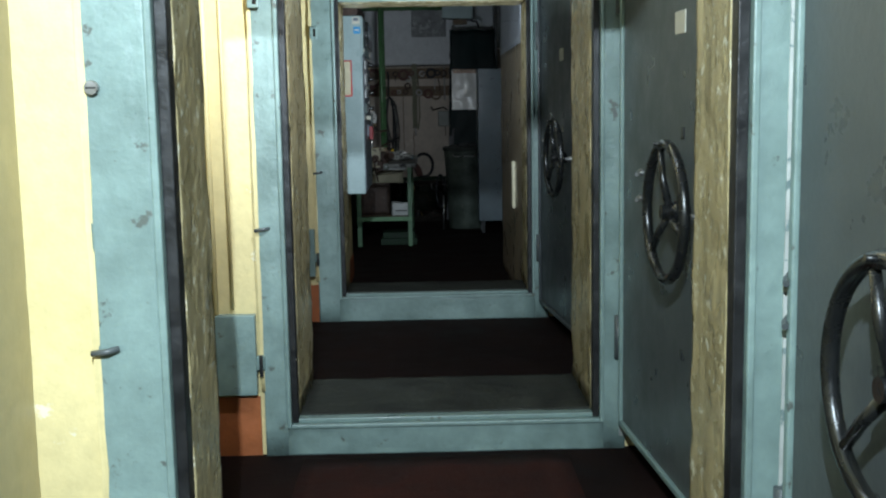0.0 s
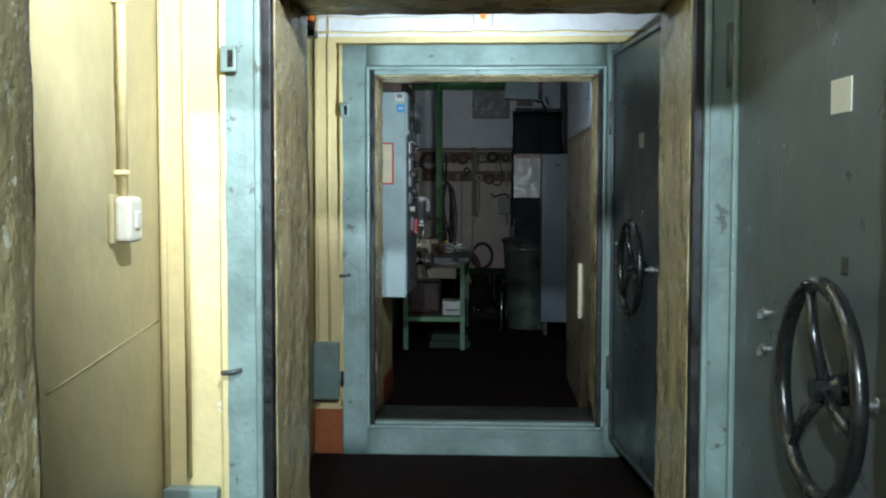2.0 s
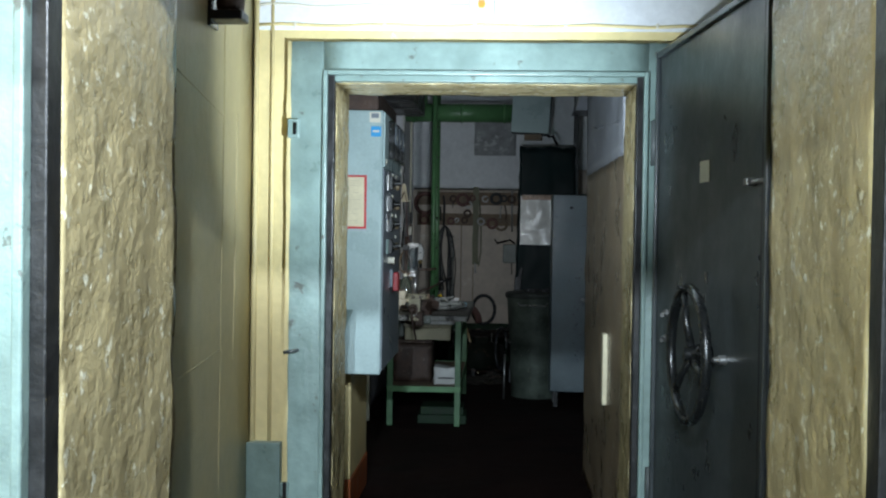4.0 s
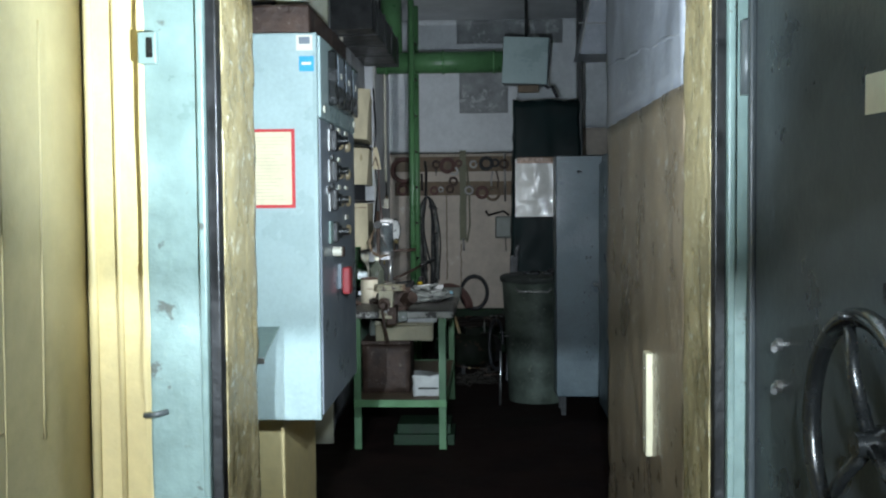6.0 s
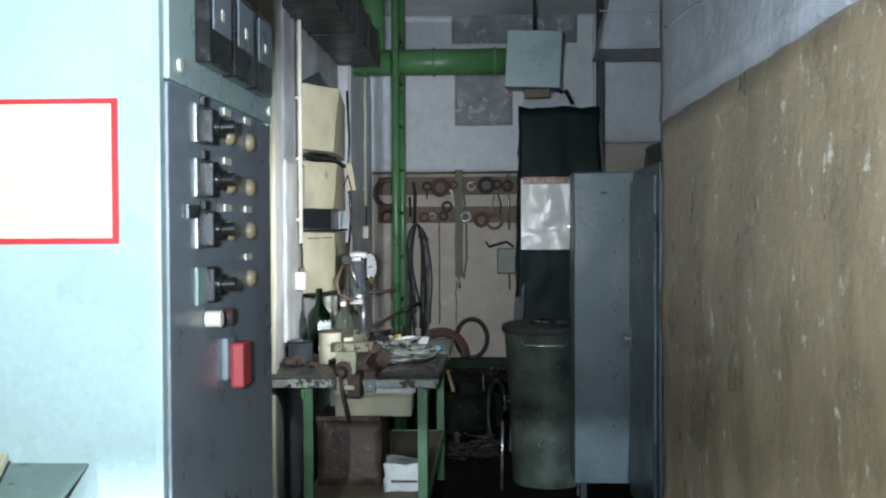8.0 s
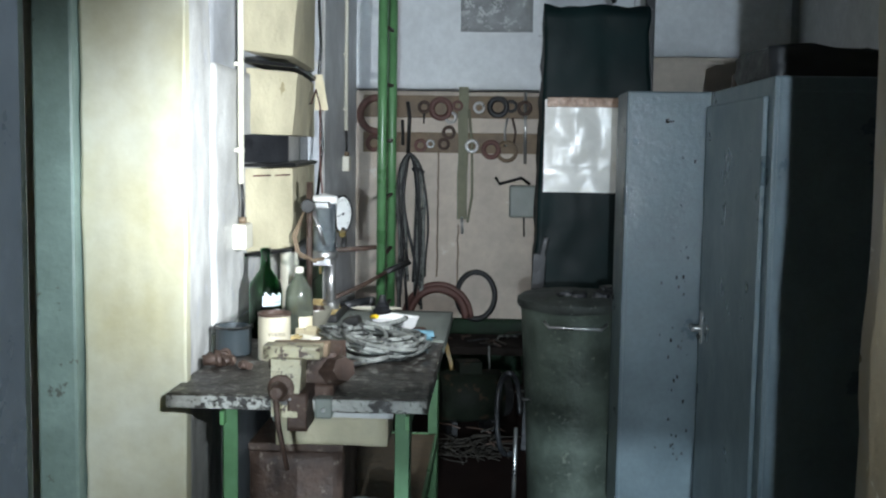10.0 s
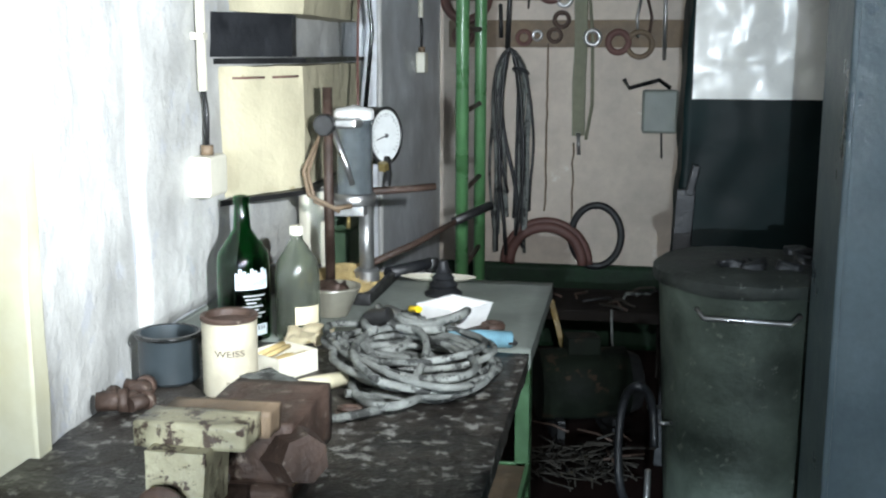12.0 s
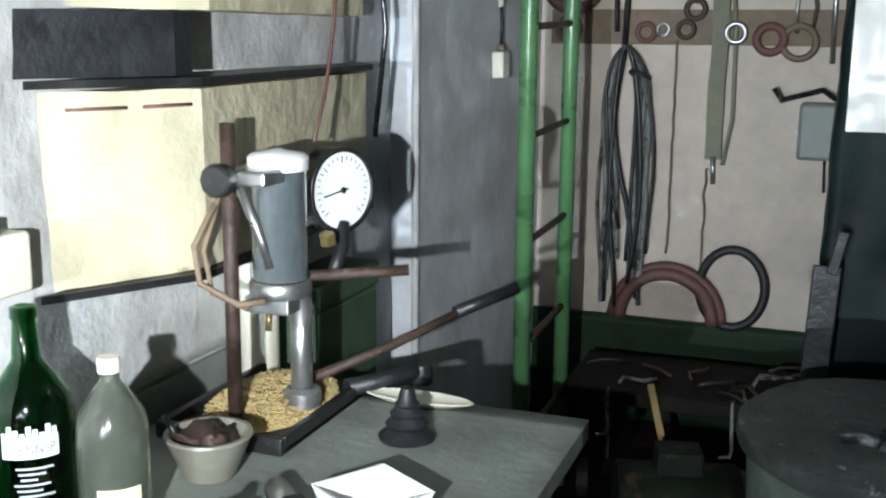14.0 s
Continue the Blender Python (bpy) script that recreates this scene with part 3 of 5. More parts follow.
def warning_lamp():
    t = thing("warning_lamp", "glowing orange warning lamp in a dark bracket on the wall", "lamp", (WALL_L, 4.85, 1.98))
    part("bracket", box(0, 0.11, -0.05, 0.05, 0.02, 0.05, 0.006), DARKSTEEL, t)
    part("backplate", box(0, 0.012, -0.05, 0.05, 0.0, 0.30, 0.004), BLACK, t)
    part("collar", lathe([(0, 0.05), (0.042, 0.05), (0.045, 0.09), (0.0, 0.09)], 20, None, pose(0.062, 0, 0)), RUST, t)
    part("lens", lathe([(0.038, 0.088), (0.042, 0.12), (0.042, 0.21), (0.032, 0.25), (0.0, 0.265)], 20, None, pose(0.062, 0, 0)), ORANGEGLOW, t, "glowing orange glass dome")
    b = None
    for k in range(6):
        a = k * math.pi / 3
        b = tube([(0.062 + 0.046 * math.cos(a), 0.046 * math.sin(a), 0.09 + 0.03 * s) for s in range(6)], 0.003, 6, b)
    part("guard", b, DARKSTEEL, t)


warning_lamp()


def lintel_box():
    t = thing("junction_box", "small white junction box with an orange pilot light", "wall box", (0.49, 5.44, 2.175))
    part("body", box(-0.046, 0.046, -0.045, 0, -0.05, 0.05, 0.006), WHITEPL, t)
    part("pilot_light", disc((0, -0.044, -0.002), 0.013, 0.008, (0, -1, 0)), ORANGEGLOW, t, "orange pilot light")
    c = thing("cable", "thin white cable clipped above the doorway", "cable", (0, 5.44, 2.175))
    part("wire", tube([(-0.345 + 0.8 * s / 16, -0.006, 0.012 * math.sin(s * 0.9) * (0.2 + 0.3 * (s < 6)) + 0.0) for s in range(17)], 0.005, 8), WHITEPL, c)
    part("wire", tube([(-0.345 + 1.65 * s / 16, -0.006, -0.072 + 0.004 * math.sin(s * 1.7)) for s in range(17)], 0.006, 8), CREAM, c)
    for k in range(5):
        part("clip", box(-0.2 + 0.33 * k, -0.19 + 0.33 * k, -0.013, 0, -0.082, -0.062, 0.002), WHITEPL, c)


lintel_box()

# the ceiling strip above the third doorway is whitewashed
structure("trim_2", box(WALL_L + 0.003, WALL_R - 0.003, 5.434, 5.441, 2.085, CEIL - 0.002), WHITE, "whitewashed band above the doorway", "wall")

# ---- passage ----
t = thing("wall_batten", "pale wooden batten fixed upright on the brown wall", "batten", (1.052, 6.38, 0.58))
part("batten", box(-0.012, 0.01, -0.035, 0.035, 0, 0.32, 0.003), BATTEN, t)
for z in (0.05, 0.27):
    part("nail", disc((-0.012, 0, z), 0.004, 0.003, (-1, 0, 0), 10), STEEL, t)


def control_cabinet():
    t = thing("control_cabinet", "pale blue-grey steel switch cabinet on a low masonry plinth", "control cabinet", (0, 6.31, 0.70))
    x0, x1, d, h = -0.72, 0.035, 0.88, 1.19
    part("body", box(x0, x1 - 0.003, 0, d, 0, h, 0.006), CABINET, t)
    part("corner_strip", box(x1 - 0.012, x1 + 0.004, 0.0, 0.03, 0, h, 0.004), CABINET, t)
    part("corner_strip", box(x1 - 0.012, x1 + 0.004, d - 0.02, d, 0, h, 0.004), CABINET, t)
    part("top_hood", box(x0, x1 - 0.02, 0.02, d, h, h + 0.09, 0.01), RUST, t, "dull reddish hood on top")
    lower = part("lower_panel", box(x1 - 0.004, x1 + 0.008, 0.032, d - 0.022, 0.01, 0.93, 0.003), PANEL, t, "dark grey switch panel")
    upper = part("upper_panel", box(x1 - 0.004, x1 + 0.011, 0.032, d - 0.022, 0.935, h - 0.005, 0.003), CABINET, t, "lighter meter panel")
    X = x1 + 0.010
    for k, yy in enumerate((0.19, 0.385, 0.575)):
        m = part("meter", box(X - 0.002, X + 0.03, yy, yy + 0.17, 0.985, 1.16, 0.006), BLACK, upper, "black meter with a bright needle window")
        part("window", box(X + 0.0295, X + 0.032, yy + 0.02, yy + 0.15, 1.05, 1.145, 0.001), PANEL, upper)
        part("needle", box(X + 0.0315, X + 0.0335, yy + 0.075, yy + 0.095, 1.075, 1.095), WHITEPL, upper)
    for yy in (0.09, 0.83):
        part("screw", disc((X, yy, 0.965), 0.012, 0.006, (1, 0, 0), 12), WHITEPL, upper)
    for k, zz in enumerate((0.875, 0.775, 0.68, 0.575)):
        part("switch_plate", box(X - 0.003, X + 0.004, 0.185, 0.25, zz - 0.036, zz + 0.036, 0.002), STEEL if k < 3 else TEAL, lower, "worn aluminium switch plate")
        b = box(X - 0.002, X + 0.018, 0.245, 0.295, zz - 0.034, zz + 0.034, 0.005)
        if k < 3:
            box(X - 0.002, X + 0.008, 0.225, 0.26, zz + 0.036, zz + 0.054, 0.002, bm=b)
        part("switch_body", b, DARKSTEEL, lower, "dark switch body")
        b = disc((X + 0.014, 0.275, zz), 0.021, 0.014, (1, 0, 0), 20)
        tube([(X + 0.026, 0.275, zz), (X + 0.052, 0.277, zz + 0.001)], 0.0125, 12, b)
        part("rotary_knob", b, BLACK, lower, "black rotary knob")
        dome = [(0, 0), (0.019, 0), (0.020, 0.007), (0.017, 0.013), (0.010, 0.017), (0, 0.018)]
        if k < 3:
            part("lamp_lens", lathe(dome, 22, None, pose(X, 0.425, zz - 0.004, 0, 90, 0)), LENS, lower, "tan domed indicator lens")
            part("name_plate", box(X - 0.001, X + 0.003, 0.395, 0.45, zz + 0.036, zz + 0.050), WHITEPL, lower)
        part("lamp_lens", lathe(dome, 22, None, pose(X, 0.605, zz - 0.004, 0, 90, 0)), LENS, lower, "tan domed indicator lens")
        if k != 1:
            part("name_plate", box(X - 0.001, X + 0.003, 0.575, 0.635, zz + 0.036, zz + 0.050), WHITEPL, lower)
    part("name_plate", box(X - 0.001, X + 0.004, 0.13, 0.20, 0.70, 0.725), BLACK, lower)
    part("push_button", disc((X, 0.255, 0.51), 0.016, 0.03, (1, 0, 0)), WHITEPL, lower, "white push button")
    part("push_button", disc((X, 0.39, 0.503), 0.018, 0.02, (1, 0, 0)), RUST, lower, "dull brown push button")
    part("switch_base", box(X - 0.003, X + 0.010, 0.375, 0.44, 0.375, 0.46, 0.003), PANEL, lower)
    part("main_switch", box(X + 0.008, X + 0.036, 0.40, 0.47, 0.355, 0.448, 0.007), DULLRED, lower, "red main switch handle")
    # notice and stickers on the end panel
    part("notice_border", box(-0.245, -0.031, -0.004, 0.0, 0.657, 0.898), RED, t, "red bordered notice")
    nt = part("notice_sheet", box(-0.236, -0.041, -0.006, -0.003, 0.667, 0.889), PAPER, t, "yellowed notice sheet")
    for k in range(19):
        part("text_bar", box(-0.228, -0.228 + 0.12 + 0.055 * random.random(), -0.0068, -0.0058, 0.682 + 0.0105 * k, 0.6845 + 0.0105 * k), PAPERTXT, nt)
    part("sticker", box(-0.022, 0.028, -0.0025, 0.0, 1.135, 1.182), WHITEPL, t, "white sticker")
    part("sticker_print", box(-0.014, 0.02, -0.0035, -0.0022, 1.155, 1.176), PANEL, t)
    part("sticker", box(-0.014, 0.031, -0.0025, 0.0, 1.072, 1.118), BLUESTICK, t, "blue round-cornered sticker")
    part("sticker_print", box(-0.006, 0.023, -0.0035, -0.0022, 1.092, 1.100), WHITEPL, t)
    part("blank_cap", disc((-0.135, 0.0, 1.083), 0.012, 0.006, (0, -1, 0), 16), CABINET, t)
    s = thing("plinth_block", "cream and orange painted masonry plinth under the switch cabinet", "plinth", (0, 6.31, 0))
    part("upper_masonry", box(-0.72, -0.12, 0.22, 0.85, 0.17, 0.70, 0.006), CREAM, s)
    part("base_masonry", box(-0.725, -0.115, 0.215, 0.855, 0, 0.17, 0.004), PLINTH, s)
    s = thing("folding_shelf", "small teal sheet-metal folding shelf on the cabinet's end panel", "shelf", (0, 6.31, 0.97))
    part("plate", join(None, box(-0.30, -0.085, -0.24, 0.0, 0.018, 0.024, 0.002), pose(0, 0, 0, 15, 0, 0)), TEAL, s)
    b = bmesh.new()
    vs = [b.verts.new(p) for p in ((-0.24, 0, 0.014), (-0.24, -0.13, -0.02), (-0.24, 0, -0.05))]
    b.faces.new(vs)
    g = bmesh.ops.extrude_face_region(b, geom=b.faces[:])
    bmesh.ops.translate(b, verts=[v for v in g["geom"] if isinstance(v, bmesh.types.BMVert)], vec=(-0.006, 0, 0))
    bmesh.ops.recalc_face_normals(b, faces=b.faces[:])
    part("bracket", b, TEAL, s)
    part("edge_strip", join(None, box(-0.30, -0.085, -0.246, -0.240, 0.006, 0.026, 0.002), pose(0, 0, 0, 15, 0, 0)), STEEL, s)
    n = thing("notebook", "small worn notebook lying on the folding shelf", "notebook", (-0.255, 6.24, 0.977), 12)
    n.matrix_world = pose(-0.255, 6.24, 0.977, 15, 0, 12)
    part("cover", box(-0.05, 0.05, -0.06, 0.06, 0, 0.004, 0.001), BLACK, n)
    part("pages", box(-0.047, 0.047, -0.057, 0.057, 0.004, 0.02, 0.002), PAPER, n)


control_cabinet()

# ---- workshop bench and what lies on it ----
BZ = 0.765


GREENLEG = mat("worn_green_leg_paint", (0.06, 0.145, 0.062), 0.4, vary=0.25, scale=9, bump=0.2, spots=(0.03, 0.05, 0.03), spot_at=0.62)


EDGEPAINT = mat("splashed_edge_paint", (0.34, 0.34, 0.31), 0.5, vary=0.3, scale=14, bump=0.8, bscale=50, spots=(0.03, 0.027, 0.024), spot_at=0.5, spot_scale=30)


def workbench():
    t = thing("workbench", "long dirty workbench with a paint-stained top on green steel legs", "workbench", (0, 8.85, 0))
    part("front_top", slab(-0.342, 0.368, 0.022, 0.88, 0.727, BZ, 22, 0.0026, 18), WOODTOP, t, "paint-splashed dark bench board")
    part("front_edge", slab(-0.340, 0.366, 0.016, 0.0215, 0.730, BZ - 0.003, 14, 0.0022, 30), EDGEPAINT, t, "white and grey paint splashed along the front edge")
    part("back_top", slab(-0.342, 0.370, 0.884, 1.60, 0.727, BZ - 0.001, 12, 0.0015, 12), GREYBENCH, t, "grey-green painted bench board")
    for x in (-0.19, 0.28):
        for y in (0.03, 1.50):
            b = box(x, x + 0.042, y, y + 0.006, 0, 0.726, 0.002)
            box(x if x < 0 else x + 0.036, x + 0.006 if x < 0 else x + 0.042, y, y + 0.042, 0, 0.726, 0.002, bm=b)
            part("leg", b, GREENLEG, t, "green painted angle-iron leg")
    part("rail", box(-0.19, 0.322, 0.028, 0.04, 0.235, 0.275, 0.002), GREEN, t)
    part("rail", box(-0.19, 0.322, 1.50, 1.512, 0.235, 0.275, 0.002), GREEN, t)
    for x in (-0.19, 0.31):
        part("side_rail", box(x, x + 0.012, 0.04, 1.5, 0.235, 0.275, 0.002), GREEN, t)
        part("side_rail", box(x, x + 0.012, 0.0, 1.54, 0.688, 0.726, 0.002), GREEN, t)
    part("lower_shelf", box(-0.178, 0.31, 0.045, 1.49, 0.255, 0.272, 0.002), WOOD, t, "dirty lower shelf board")
    part("apron", slab(0.03, 0.27, 0.07, 0.085, 0.70, 0.726, 10, 0.003), LIMEWALL, t, "plaster-splashed apron board")
    part("back_panel", slab(-0.15, 0.02, 0.5, 0.515, 0.28, 0.70, 8, 0.003), GREYBENCH, t)


workbench()


def crate(name, label, at, w, d, h, m, rz=0, lid=None):
    t = thing(name, label, "box", at, rz)
    part("body", slab(0, w, 0, d, 0, h, 6, 0.004, 9), m, t)
    part("lid", box(-0.006, w + 0.006, -0.006, d + 0.006, h + 0.004, h + 0.028, 0.005), lid or m, t)
    return t


crate("metal_box", "rusty brown steel box on the lower bench shelf", (-0.165, 9.1, 0.275), 0.27, 0.35, 0.27, RUST)
crate("cardboard_box", "flattened yellow-brown cardboard box on top of the rusty box", (-0.085, 9.08, 0.576), 0.325, 0.32, 0.085, CARD, 2)
t = thing("plaster_bag", "crumpled whitish bag of plaster on the lower bench shelf", "bag", (0.13, 9.0, 0.275))
part("bag", slab(0, 0.17, 0, 0.2, 0, 0.11, 10, 0.014, 14), LIMEWALL, t)
part("printed_bar", box(0.03, 0.14, -0.014, -0.012, 0.04, 0.05), DARKSTEEL, t)
t = thing("steel_plate", "green steel base plate on the floor under the bench", "plate", (0.02, 8.98, 0.0))
part("plate", box(0, 0.34, 0, 0.3, 0, 0.06, 0.004), SHADEGREEN, t)
part("plate", box(0.02, 0.32, 0.02, 0.28, 0.06, 0.115, 0.004), SHADEGREEN, t)


def vise():
    t = thing("bench_vise", "heavy bench vise with chipped cream paint and a rusty screw handle", "vise", (0.022, 8.865, BZ + 0.022))
    b = wedge([(-0.055, -0.085), (0.018, -0.085), (0.018, 0.005), (-0.055, 0.005)], -0.05, 0.10, cuts=6, amount=0.003, seed=2)
    for v in b.verts:
        v.co.y -= 0.02 * max(0.0, 0.5 - v.co.z * 6)
        v.co.x += (v.co.x + 0.02) * 0.12 * v.co.z / 0.1
    part("moving_jaw", b, CHIPPED, t, "moving jaw with chipped cream paint")
    part("slide", slab(-0.012, 0.038, -0.10, 0.03, -0.085, 0.012, 6, 0.002, 20), RUST, t, "dark steel slide")
    b = slab(-0.06, 0.09, 0.06, 0.26, 0.0, 0.09, 8, 0.003, 18)
    part("fixed_jaw", b, RUST, t, "rust-brown vise body")
    b = bmesh.new()
    bmesh.ops.create_cone(b, cap_ends=True, segments=7, radius1=0.052, radius2=0.034, depth=0.10, matrix=pose(0.088, 0.075, 0.042, 78, 12, 34))
    part("anvil", b, RUST, t, "faceted dark vise anvil")
    part("clamp_plate", box(0.045, 0.09, -0.012, 0.04, -0.075, -0.020, 0.006), GREYBENCH, t)
    part("clamp_bolt", disc((0.068, -0.012, -0.05), 0.006, 0.006, (0, -1, 0), 10), STEEL, t)
    part("base", slab(-0.05, 0.085, 0.03, 0.22, -0.024, 0.004, 4, 0.002, 20), RUST, t, "rusty bolted base")
    part("jaw_pad", slab(-0.085, 0.065, -0.06, 0.006, 0.095, 0.128, 4, 0.002, 20), CHIPPED, t, "brown wooden jaw pad")
    part("jaw_pad", slab(-0.075, 0.075, 0.012, 0.06, 0.088, 0.124, 4, 0.002, 20), WOOD, t, "brown wooden jaw pad")
    part("screw_flange", lathe([(0, 0), (0.034, 0), (0.035, 0.006), (0.03, 0.010), (0, 0.010)], 24, None, pose(-0.026, -0.108, 0.03, 90, 0, 0)), RUST, t)
    part("screw_head", lathe([(0, 0), (0.021, 0), (0.024, 0.008), (0.022, 0.03), (0.015, 0.042), (0, 0.046)], 20, None, pose(-0.03, -0.116, 0.026, 90, 0, 0)), RUST, t, "rusty screw head")
    part("screw", tube([(-0.02, -0.1, 0.0), (-0.02, 0.2, 0.01)], 0.018, 12), STEEL, t)
    part("handle", tube([(-0.035, -0.148, 0.045), (-0.025, -0.150, -0.06), (-0.002, -0.148, -0.175)], 0.0085, 10, taper=0.75), RUST, t, "rusty handle bar hanging down")


vise()


def bottle(name, label, x, y, profile, glassm, capm=None, cap=None):
    t = thing(name, label, "bottle", (x, y, BZ + 0.002))
    inner = [(max(0.0, r - 0.004), z if i else z + 0.006) for i, (r, z) in enumerate(profile)]
    part("glass", lathe(profile + inner[::-1], 40), glassm, t)
    if cap:
        part("cap", lathe(cap, 24), capm, t, "pale screw cap")
    return t


def wrap(x0, x1, z0, z1, r, depth=0.0008, seg=12):
    """A thin sheet wrapped round a bottle; x0 and x1 are angles in degrees."""
    b = bmesh.new()
    rows = []
    for z in (z0, z1):
        rows.append([[b.verts.new((q * math.cos(radians(x0 + (x1 - x0) * k / seg)), q * math.sin(radians(x0 + (x1 - x0) * k / seg)), z)) for k in range(seg + 1)] for q in (r, r + depth)])
    for k in range(seg):
        b.faces.new((rows[0][1][k], rows[0][1][k + 1], rows[1][1][k + 1], rows[1][1][k]))
        b.faces.new((rows[0][0][k + 1], rows[0][0][k], rows[1][0][k], rows[1][0][k + 1]))
        b.faces.new((rows[1][0][k], rows[1][1][k], rows[1][1][k + 1], rows[1][0][k + 1]))
        b.faces.new((rows[0][0][k + 1], rows[0][1][k + 1], rows[0][1][k], rows[0][0][k]))
    return b


GREYLABEL = mat("grey_label_print", (0.42, 0.46, 0.46), 0.5, vary=0.1, bump=0)
wine = bottle("glass_bottle", "dark green glass bottle with a torn white label", -0.262, 9.758,
              [(0, 0.004), (0.055, 0), (0.058, 0.008), (0.058, 0.165), (0.054, 0.190), (0.033, 0.220), (0.0195, 0.240), (0.0155, 0.295), (0.018, 0.297), (0.018, 0.312), (0.0145, 0.314)], GREENGLASS)


def bent_text(words, size, radius, angle, z, spread=1.0):
    """Lettering wrapped round a bottle or tin, centred on the angle in degrees."""
    cu = bpy.data.curves.new("lettering", "FONT")
    cu.body, cu.size, cu.align_x = words, size, "CENTER"
    tmp = new("lettering", cu)
    bpy.context.view_layer.update()
    me = bpy.data.meshes.new_from_object(tmp.evaluated_get(bpy.context.evaluated_depsgraph_get()))
    bpy.data.objects.remove(tmp)
    b = bmesh.new()
    b.from_mesh(me)
    bmesh.ops.subdivide_edges(b, edges=[e for e in b.edges if e.calc_length() > 0.004], cuts=2)
    for v in b.verts:
        a = radians(angle) + v.co.x * spread / radius
        v.co = Vector((radius * math.cos(a), radius * math.sin(a), z + v.co.y))
    return b


LABELBLUE = mat("pale_blue_white_paper", (0.60, 0.68, 0.70), 0.5, vary=0.08, scale=14, bump=0.1)
b = wrap(-88, -14, 0.116, 0.146, 0.0584)
for k in range(9):
    a = -88 + 8.2 * k
    join(b, wrap(a, a + 6.5, 0.146, 0.152 + 0.005 * ((k * 5) % 3), 0.0584, seg=2))
part("label", b, LABELBLUE, wine, "pale bluish label with a torn top edge")
part("lettering", bent_text("BRENNSP", 0.0185, 0.0595, -51, 0.1235, 0.86), INK, wine, "dark lettering BRENNSP")
for k in range(8):
    part("label_line", wrap(-74 + 3 * ((k * 3) % 4), -44 + 26 * ((k * 7) % 5) / 5, 0.046 + 0.0078 * k, 0.0490 + 0.0078 * k, 0.0584), GREYLABEL, wine)
part("label_strip", wrap(-86, -18, 0.014, 0.038, 0.0584), LABELBLUE, wine, "pale lower label strip")
for k in range(9):
    part("label_mark", wrap(-82 + 6.8 * k, -79 + 6.8 * k, 0.026, 0.036, 0.0588, seg=2), INK, wine)
clear = bottle("glass_bottle", "dusty clear glass bottle with a white cap and yellow label", -0.148, 9.785,
               [(0, 0.004), (0.046, 0), (0.049, 0.008), (0.049, 0.14), (0.045, 0.168), (0.022, 0.205), (0.014, 0.215), (0.0135, 0.228)], CLEARGLASS, WHITEPL,
               [(0, 0.247), (0.0145, 0.247), (0.0155, 0.243), (0.0155, 0.227), (0.0142, 0.226)])
part("label", wrap(-80, -10, 0.035, 0.075, 0.0494), PAPER, clear, "yellowed label")


def paint_tin():
    t = thing("paint_tin", "cream paint tin lettered WEISS with a rusty rim, on the bench", "paint tin", (-0.152, 9.382, BZ + 0.001))
    part("can", lathe([(0, 0.002), (0.049, 0), (0.051, 0.004), (0.0505, 0.008), (0.0505, 0.138), (0.0515, 0.141)], 40), TINPAPER, t)
    part("rim", lathe([(0.0505, 0.138), (0.053, 0.141), (0.053, 0.147), (0.050, 0.149), (0.043, 0.147), (0.041, 0.136), (0, 0.136)], 40), RUST, t, "rust-brown dried rim and lid")
    b = bent_text("WEISS", 0.0165, 0.0511, -70, 0.079, 1.25)
    part("lettering", b, INK, t, "brown lettering WEISS")
    b = wrap(-78, -72, 0.017, 0.0185, 0.0507, seg=2)
    join(b, wrap(-78, -72, 0.0305, 0.032, 0.0507, seg=2))
    join(b, wrap(-78, -77, 0.0185, 0.0305, 0.0507, seg=1))
    join(b, wrap(-73, -72, 0.0185, 0.0305, 0.0507, seg=1))
    part("mark", b, INK, t)


paint_tin()


def pot(name, label, x, y, r, h, m, taper=1.0, inside=None):
    t = thing(name, label, "pot", (x, y, BZ + 0.001))
    part("shell", lathe([(0, 0.004), (r * 0.9 * taper, 0), (r * taper, 0.006), (r, h - 0.008), (r + 0.003, h - 0.004), (r + 0.002, h), (r - 0.005, h), (r * 0.95 * taper - 0.004, 0.012), (0, 0.010)], 36), m, t)
    return t


tub = pot("plastic_tub", "dark blue-grey plastic tub standing against the wall", -0.295, 9.432, 0.057, 0.095, mat("dark_blue_grey_plastic", (0.035, 0.045, 0.05), 0.4, vary=0.2, bump=0.1))
part("rim", lathe([(0.0585, 0.088), (0.0625, 0.0885), (0.064, 0.092), (0.062, 0.096), (0.0575, 0.0965)], 36), BLACK, tub, "thick rolled rim")
bowl = pot("bowl", "dirty cream enamel bowl holding rusty bits", -0.126, 9.985, 0.066, 0.072, mat("dirty_cream_enamel", (0.20, 0.19, 0.15), 0.35, vary=0.25, bump=0.15), 0.62)
part("scrap_lump", slab(-0.04, 0.03, -0.03, 0.035, 0.045, 0.075, 6, 0.014, 26), RUST, bowl, "rusty metal scrap")
part("stick", tube([(-0.03, -0.02, 0.05), (-0.06, -0.03, 0.10)], 0.005, 8), DARKSTEEL, bowl)


